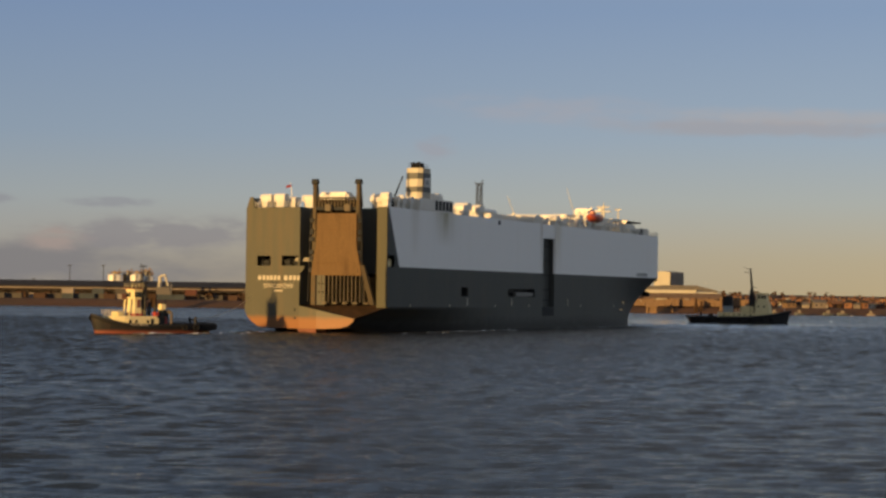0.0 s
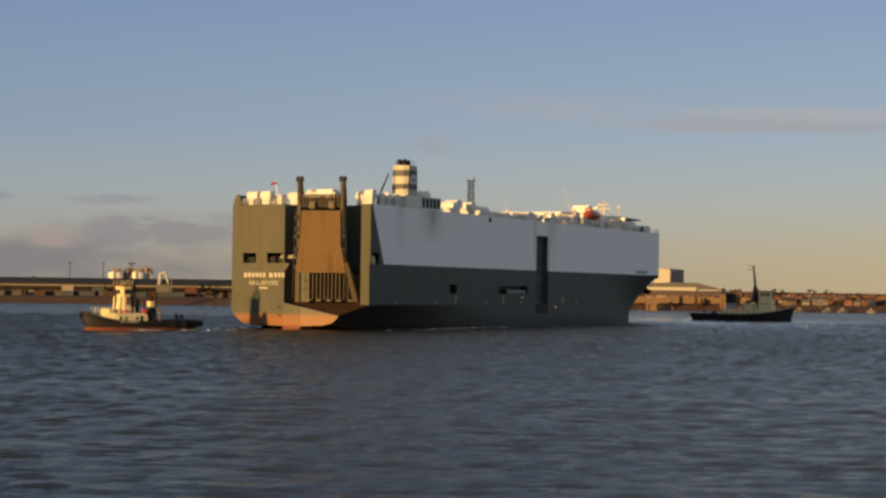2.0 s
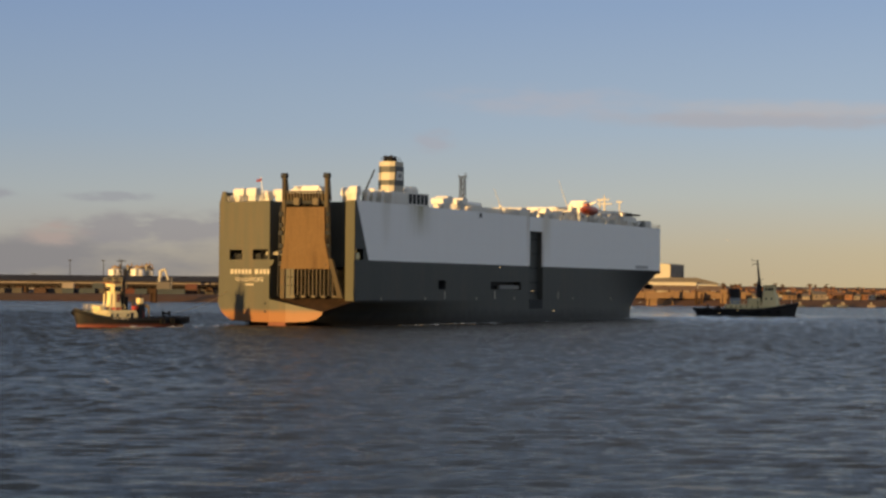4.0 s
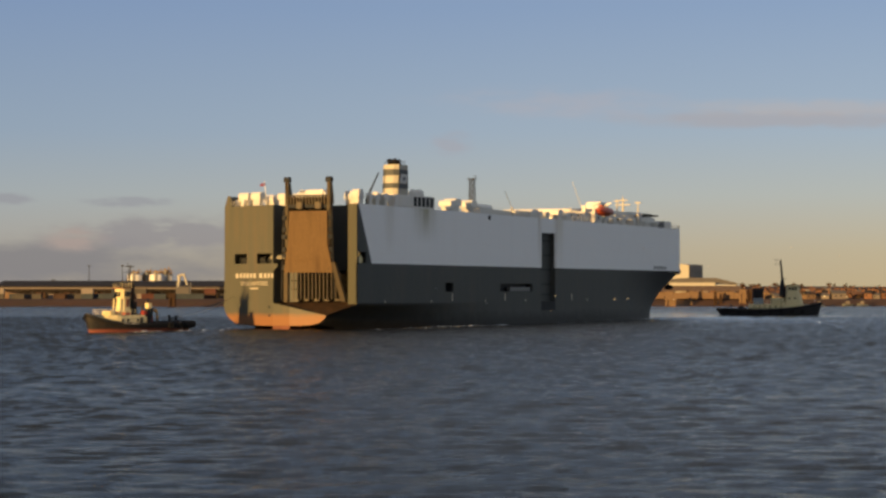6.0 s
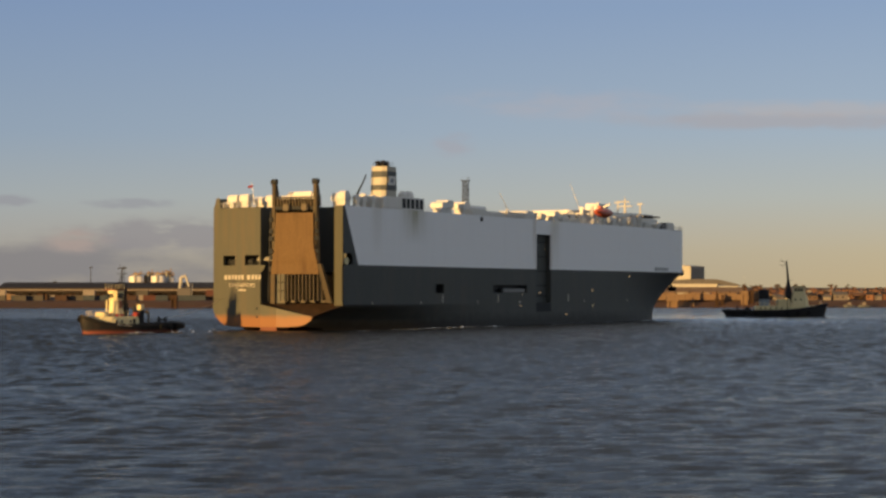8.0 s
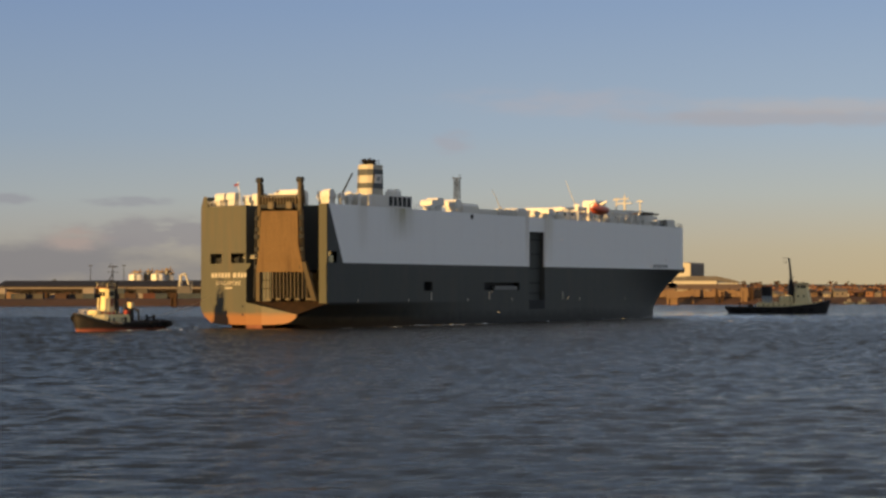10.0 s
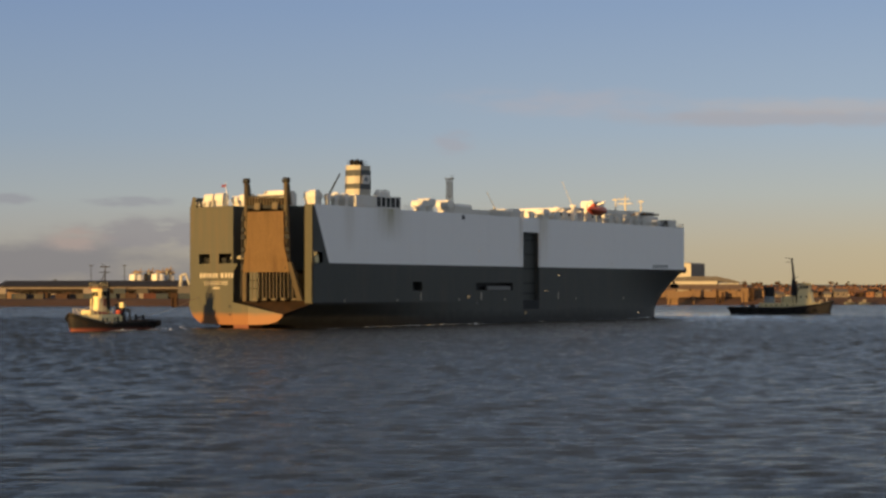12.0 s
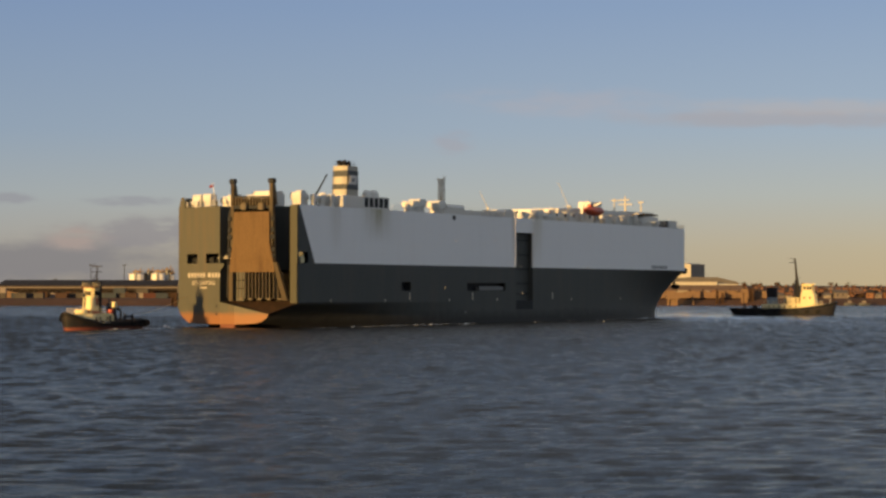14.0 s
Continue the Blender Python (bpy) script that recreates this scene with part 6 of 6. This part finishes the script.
def tree(x, y, z, h, seed):
    rnd = random.Random(seed)
    t = base("tree", "bare winter tree with fine brown twigs", "tree", pose(x, y, z), "trees on the far bank")
    bm = bmesh.new()
    tube(bm, (0, 0, -0.6), (0.1, 0, h * 0.3), 0.25, 0.16, n=7)
    tips = []
    for i in range(7):
        a = rnd.uniform(0, 6.28)
        p = Vector((0.1, 0, h * rnd.uniform(0.1, 0.3)))
        reach = rnd.uniform(0.15, 0.5)
        q = p + Vector((math.cos(a) * h * reach, math.sin(a) * h * reach, h * rnd.uniform(0.12, 0.5)))
        tube(bm, p, q, 0.14, 0.06, n=5)
        tips.append(q)
    part("trunk", bm, TREE_BARK, t)
    bm = bmesh.new()
    for q in tips + [Vector((0, 0, h * 0.6))]:
        for j in range(14):
            v = Vector((rnd.gauss(0, 1), rnd.gauss(0, 1), rnd.gauss(0.35, 0.8))).normalized() * h * rnd.uniform(0.1, 0.24)
            side = v.cross(Vector((rnd.random(), rnd.random(), rnd.random()))).normalized() * 0.16
            s = q + v * 0.1
            tube(bm, s, q + v, 0.09, 0.03, n=3, caps=False)
            poly(bm, [q + v * 0.5, q + v * 0.8 + side * 3, q + v * 1.15, q + v * 0.8 - side * 3])
    part("crown", bm, TWIG, t)
    return t


random.seed(21)
for i in range(90):
    x = random.uniform(165, 330) if i > 8 else random.uniform(-122, -100)
    dy = random.choice((30, 70, 120, 200, 320, 430, 520, 600, 660)) + random.uniform(-8, 8)
    hill = 5.0 * math.exp(-((x - 330) / 260) ** 2) * ease((dy - 200) / 500)
    zz = np.interp(dy, (22, 200, 420, 700), (3.5, 4.0, 5.0, 6.4))
    tree(x, shore_line(x) + dy, zz + hill, random.uniform(2.6, 5.6), i)


def moored_boat(x, y, l, mat, seed):
    b = base("moored_boat", "small moored work boat", "boat", pose(x, y, 0, 0, 0, 90 + 12 * math.sin(seed)), "boats along the far bank")
    bm = bmesh.new()
    n = 10
    ss = [-1 + 2 * i / n for i in range(n + 1)]
    for side in (1, -1):
        loft(bm, [[(side * tug_half(q, l * 0.16) * w, q * l / 2, z + 0.4 * max(q, 0) ** 2) for q in ss] for z, w in ((-0.3, 0.6), (0.4, 0.9), (1.1, 1.0), (1.1, 0.8), (0.7, 0.8))], closed=False)
    part("hull", bm, mat, b)
    bm = bmesh.new()
    box(bm, -l * 0.1, l * 0.1, -l * 0.1, l * 0.18, 0.6, 2.6, 0.1)
    part("cabin", bm, FASCIA, b)
    bm = bmesh.new()
    tube(bm, (0, 0, 2.5), (0, 0, 2.5 + l * 0.45), 0.09, n=5)
    part("mast", bm, DARK, b)


random.seed(31)
for i in range(7):
    x = 172 + i * 12 + random.uniform(-3, 3)
    moored_boat(x, shore_line(x) - 6 - random.uniform(0, 6), random.uniform(4, 7), random.choice((FASCIA, BLACK, BLUE)), i)


def ship_pose(x, y, heading):
    return pose(x, y, 0, 0, 0, -heading)


STERN_TUG_ROWS = [(t, (-55.55 - 1.256 * t + 0.0115 * t * t) * (0.977 + 0.00216 * t), 376.0 + 1.53 * t, 226.6 - 1.7 * t) for t in (0.0, 2.0, 4.0, 6.0, 8.0, 10.0, 12.0, 14.0)]
BOW_TUG_ROWS = [(0.0, 96.7, 655.0, 94), (3.0, 98.1, 653.5, 94), (6.5, 100.2, 652.0, 93), (10.5, 102.0, 650.0, 92), (14.0, 101.6, 638.0, 92)]


def tow_rope():
    bm = bmesh.new()
    rings = []
    for i in range(13):
        s = i / 12
        sag = -1.2 * 4 * s * (1 - s)
        rings.append([(0.04 * math.cos(a), 30.0 * s, sag + 0.04 * math.sin(a)) for a in (2 * math.pi * j / 6 for j in range(6))])
    loft(bm, rings)
    return tagged(part("tow_rope", bm, ROPE), "taut tow rope between the tug and the ship's stern", "rope")


def foam():
    """Patches of broken water along the ship's side."""
    bm = bmesh.new()
    rnd = random.Random(5)
    for i in range(46):
        y = rnd.choice((rnd.uniform(2, 70), rnd.uniform(20, 60), rnd.uniform(60, 190)))
        x = (HALF if y < 130 else half_breadth(y, 1.0, 1)) + abs(rnd.gauss(0, 1.8)) - 0.6
        l, w = rnd.uniform(1.2, 4.5), rnd.uniform(0.2, 0.7)
        n, h = 10, rnd.uniform(0.08, 0.32)
        loft(bm, [[(x + k * w * math.sin(2 * math.pi * j / n), y + k * l * math.cos(2 * math.pi * j / n), z) for j in range(n)] for k, z in ((1.0, -0.1), (0.8, h * 0.6), (0.4, h))])
    return tagged(part("wake_foam", bm, FOAM), "thin white foam along the ship's waterline", "foam", kind="stuff")


def gull(i):
    g = base("seagull", "white seagull in flight", "bird", group="seagulls round the ship")
    bm = bmesh.new()
    loft(bm, [[(r * math.cos(a), y, r * math.sin(a)) for a in (2 * math.pi * j / 8 for j in range(8))] for y, r in ((-0.22, 0.02), (-0.13, 0.04), (0.0, 0.07), (0.11, 0.06), (0.18, 0.05), (0.22, 0.02))])
    part("body", bm, FEATHER, g)
    for side in (1, -1):
        bm = bmesh.new()
        loft(bm, [[(side * x, y - c, z), (side * x, y + c, z), (side * x, y, z + 0.025)] for x, y, z, c in ((0.03, 0.03, 0.03, 0.06), (0.17, 0.05, 0.08, 0.05), (0.36, -0.03, 0.04, 0.02))])
        part("wing", bm, FEATHER, g)
    return g


def tug_wash():
    bm = bmesh.new()
    rnd = random.Random(15)
    for i in range(26):
        y = rnd.uniform(-30, 8)
        x = rnd.gauss(0, 3.0) if y < -14 else -5.2 - abs(rnd.gauss(0, 0.8))
        l, w, n = rnd.uniform(0.6, 2.2), rnd.uniform(0.2, 0.6), 9
        h = rnd.uniform(0.15, 0.4)
        loft(bm, [[(x + k * w * math.sin(2 * math.pi * j / n), y + k * l * math.cos(2 * math.pi * j / n), z) for j in range(n)] for k, z in ((1.0, -0.1), (0.8, h * 0.6), (0.4, h))])
    return tagged(part("tug_wash", bm, FOAM), "broken white wash round the tug", "foam", kind="stuff")


ROPE_THING = tow_rope()
WASH = tug_wash()
WAKE = foam()
GULLS = [gull(i) for i in range(22)]


def motions():
    ship_rows = [(t, ship_pose(x, y, a)) for t, x, y, a in SHIP_ROWS]
    tug_rows = [(t, ship_pose(x, y, a)) for t, x, y, a in STERN_TUG_ROWS]
    walk(SHIP, ship_rows)
    walk(WAKE, ship_rows)
    walk(STERN_TUG, tug_rows)
    walk(WASH, tug_rows)
    walk(BOW_TUG, [(t, ship_pose(x, y, a)) for t, x, y, a in BOW_TUG_ROWS])
    at = {t: m for t, m in ship_rows}
    rope = []
    for t, m in tug_rows:
        a, b = m @ Vector((0, -9.6, 2.7)), at[t] @ Vector((-14.4, 2.6, 7.5))
        turn = (b - a).to_track_quat("Y", "Z").to_matrix().to_4x4()
        rope.append((t, Matrix.Translation(a) @ turn))
    walk(ROPE_THING, rope)
    rnd = random.Random(8)
    for i, g in enumerate(GULLS):
        near = rnd.uniform(425, 500)
        goal = Vector((rnd.uniform(-0.075, 0.085) * near, near, rnd.uniform(1.5, 13.0) if i > 4 else rnd.uniform(12, 24)))
        arrive = rnd.uniform(4.0, 14.0)
        pace = rnd.uniform(9, 13)
        home = Vector((goal.x + pace * 14, goal.y - rnd.uniform(0, 40), goal.z + rnd.uniform(-2, 2)))
        rows = []
        for k in range(15):
            t = float(k)
            if t < arrive:
                p = goal.lerp(home, (arrive - t) / 14)
            else:
                p = goal + Vector((-(t - arrive) * 2.5, 0, 0))
            p = p + Vector((0, 2 * math.sin(t * 0.9 + i), 1.2 * math.sin(t * 1.3 + i * 2)))
            rows.append((t, pose(p.x, p.y, max(p.z, 0.8), 8 * math.sin(t + i), 20 * math.sin(t * 0.8 + i * 1.7), 80 + 10 * math.sin(t * 0.6 + i))))
        walk(g, rows)
    walk(RIVER, [(0.0, pose(0, 0, 0)), (7.0, pose(-3.5, -4.5, 0)), (14.0, pose(-7, -9, 0))])


motions()
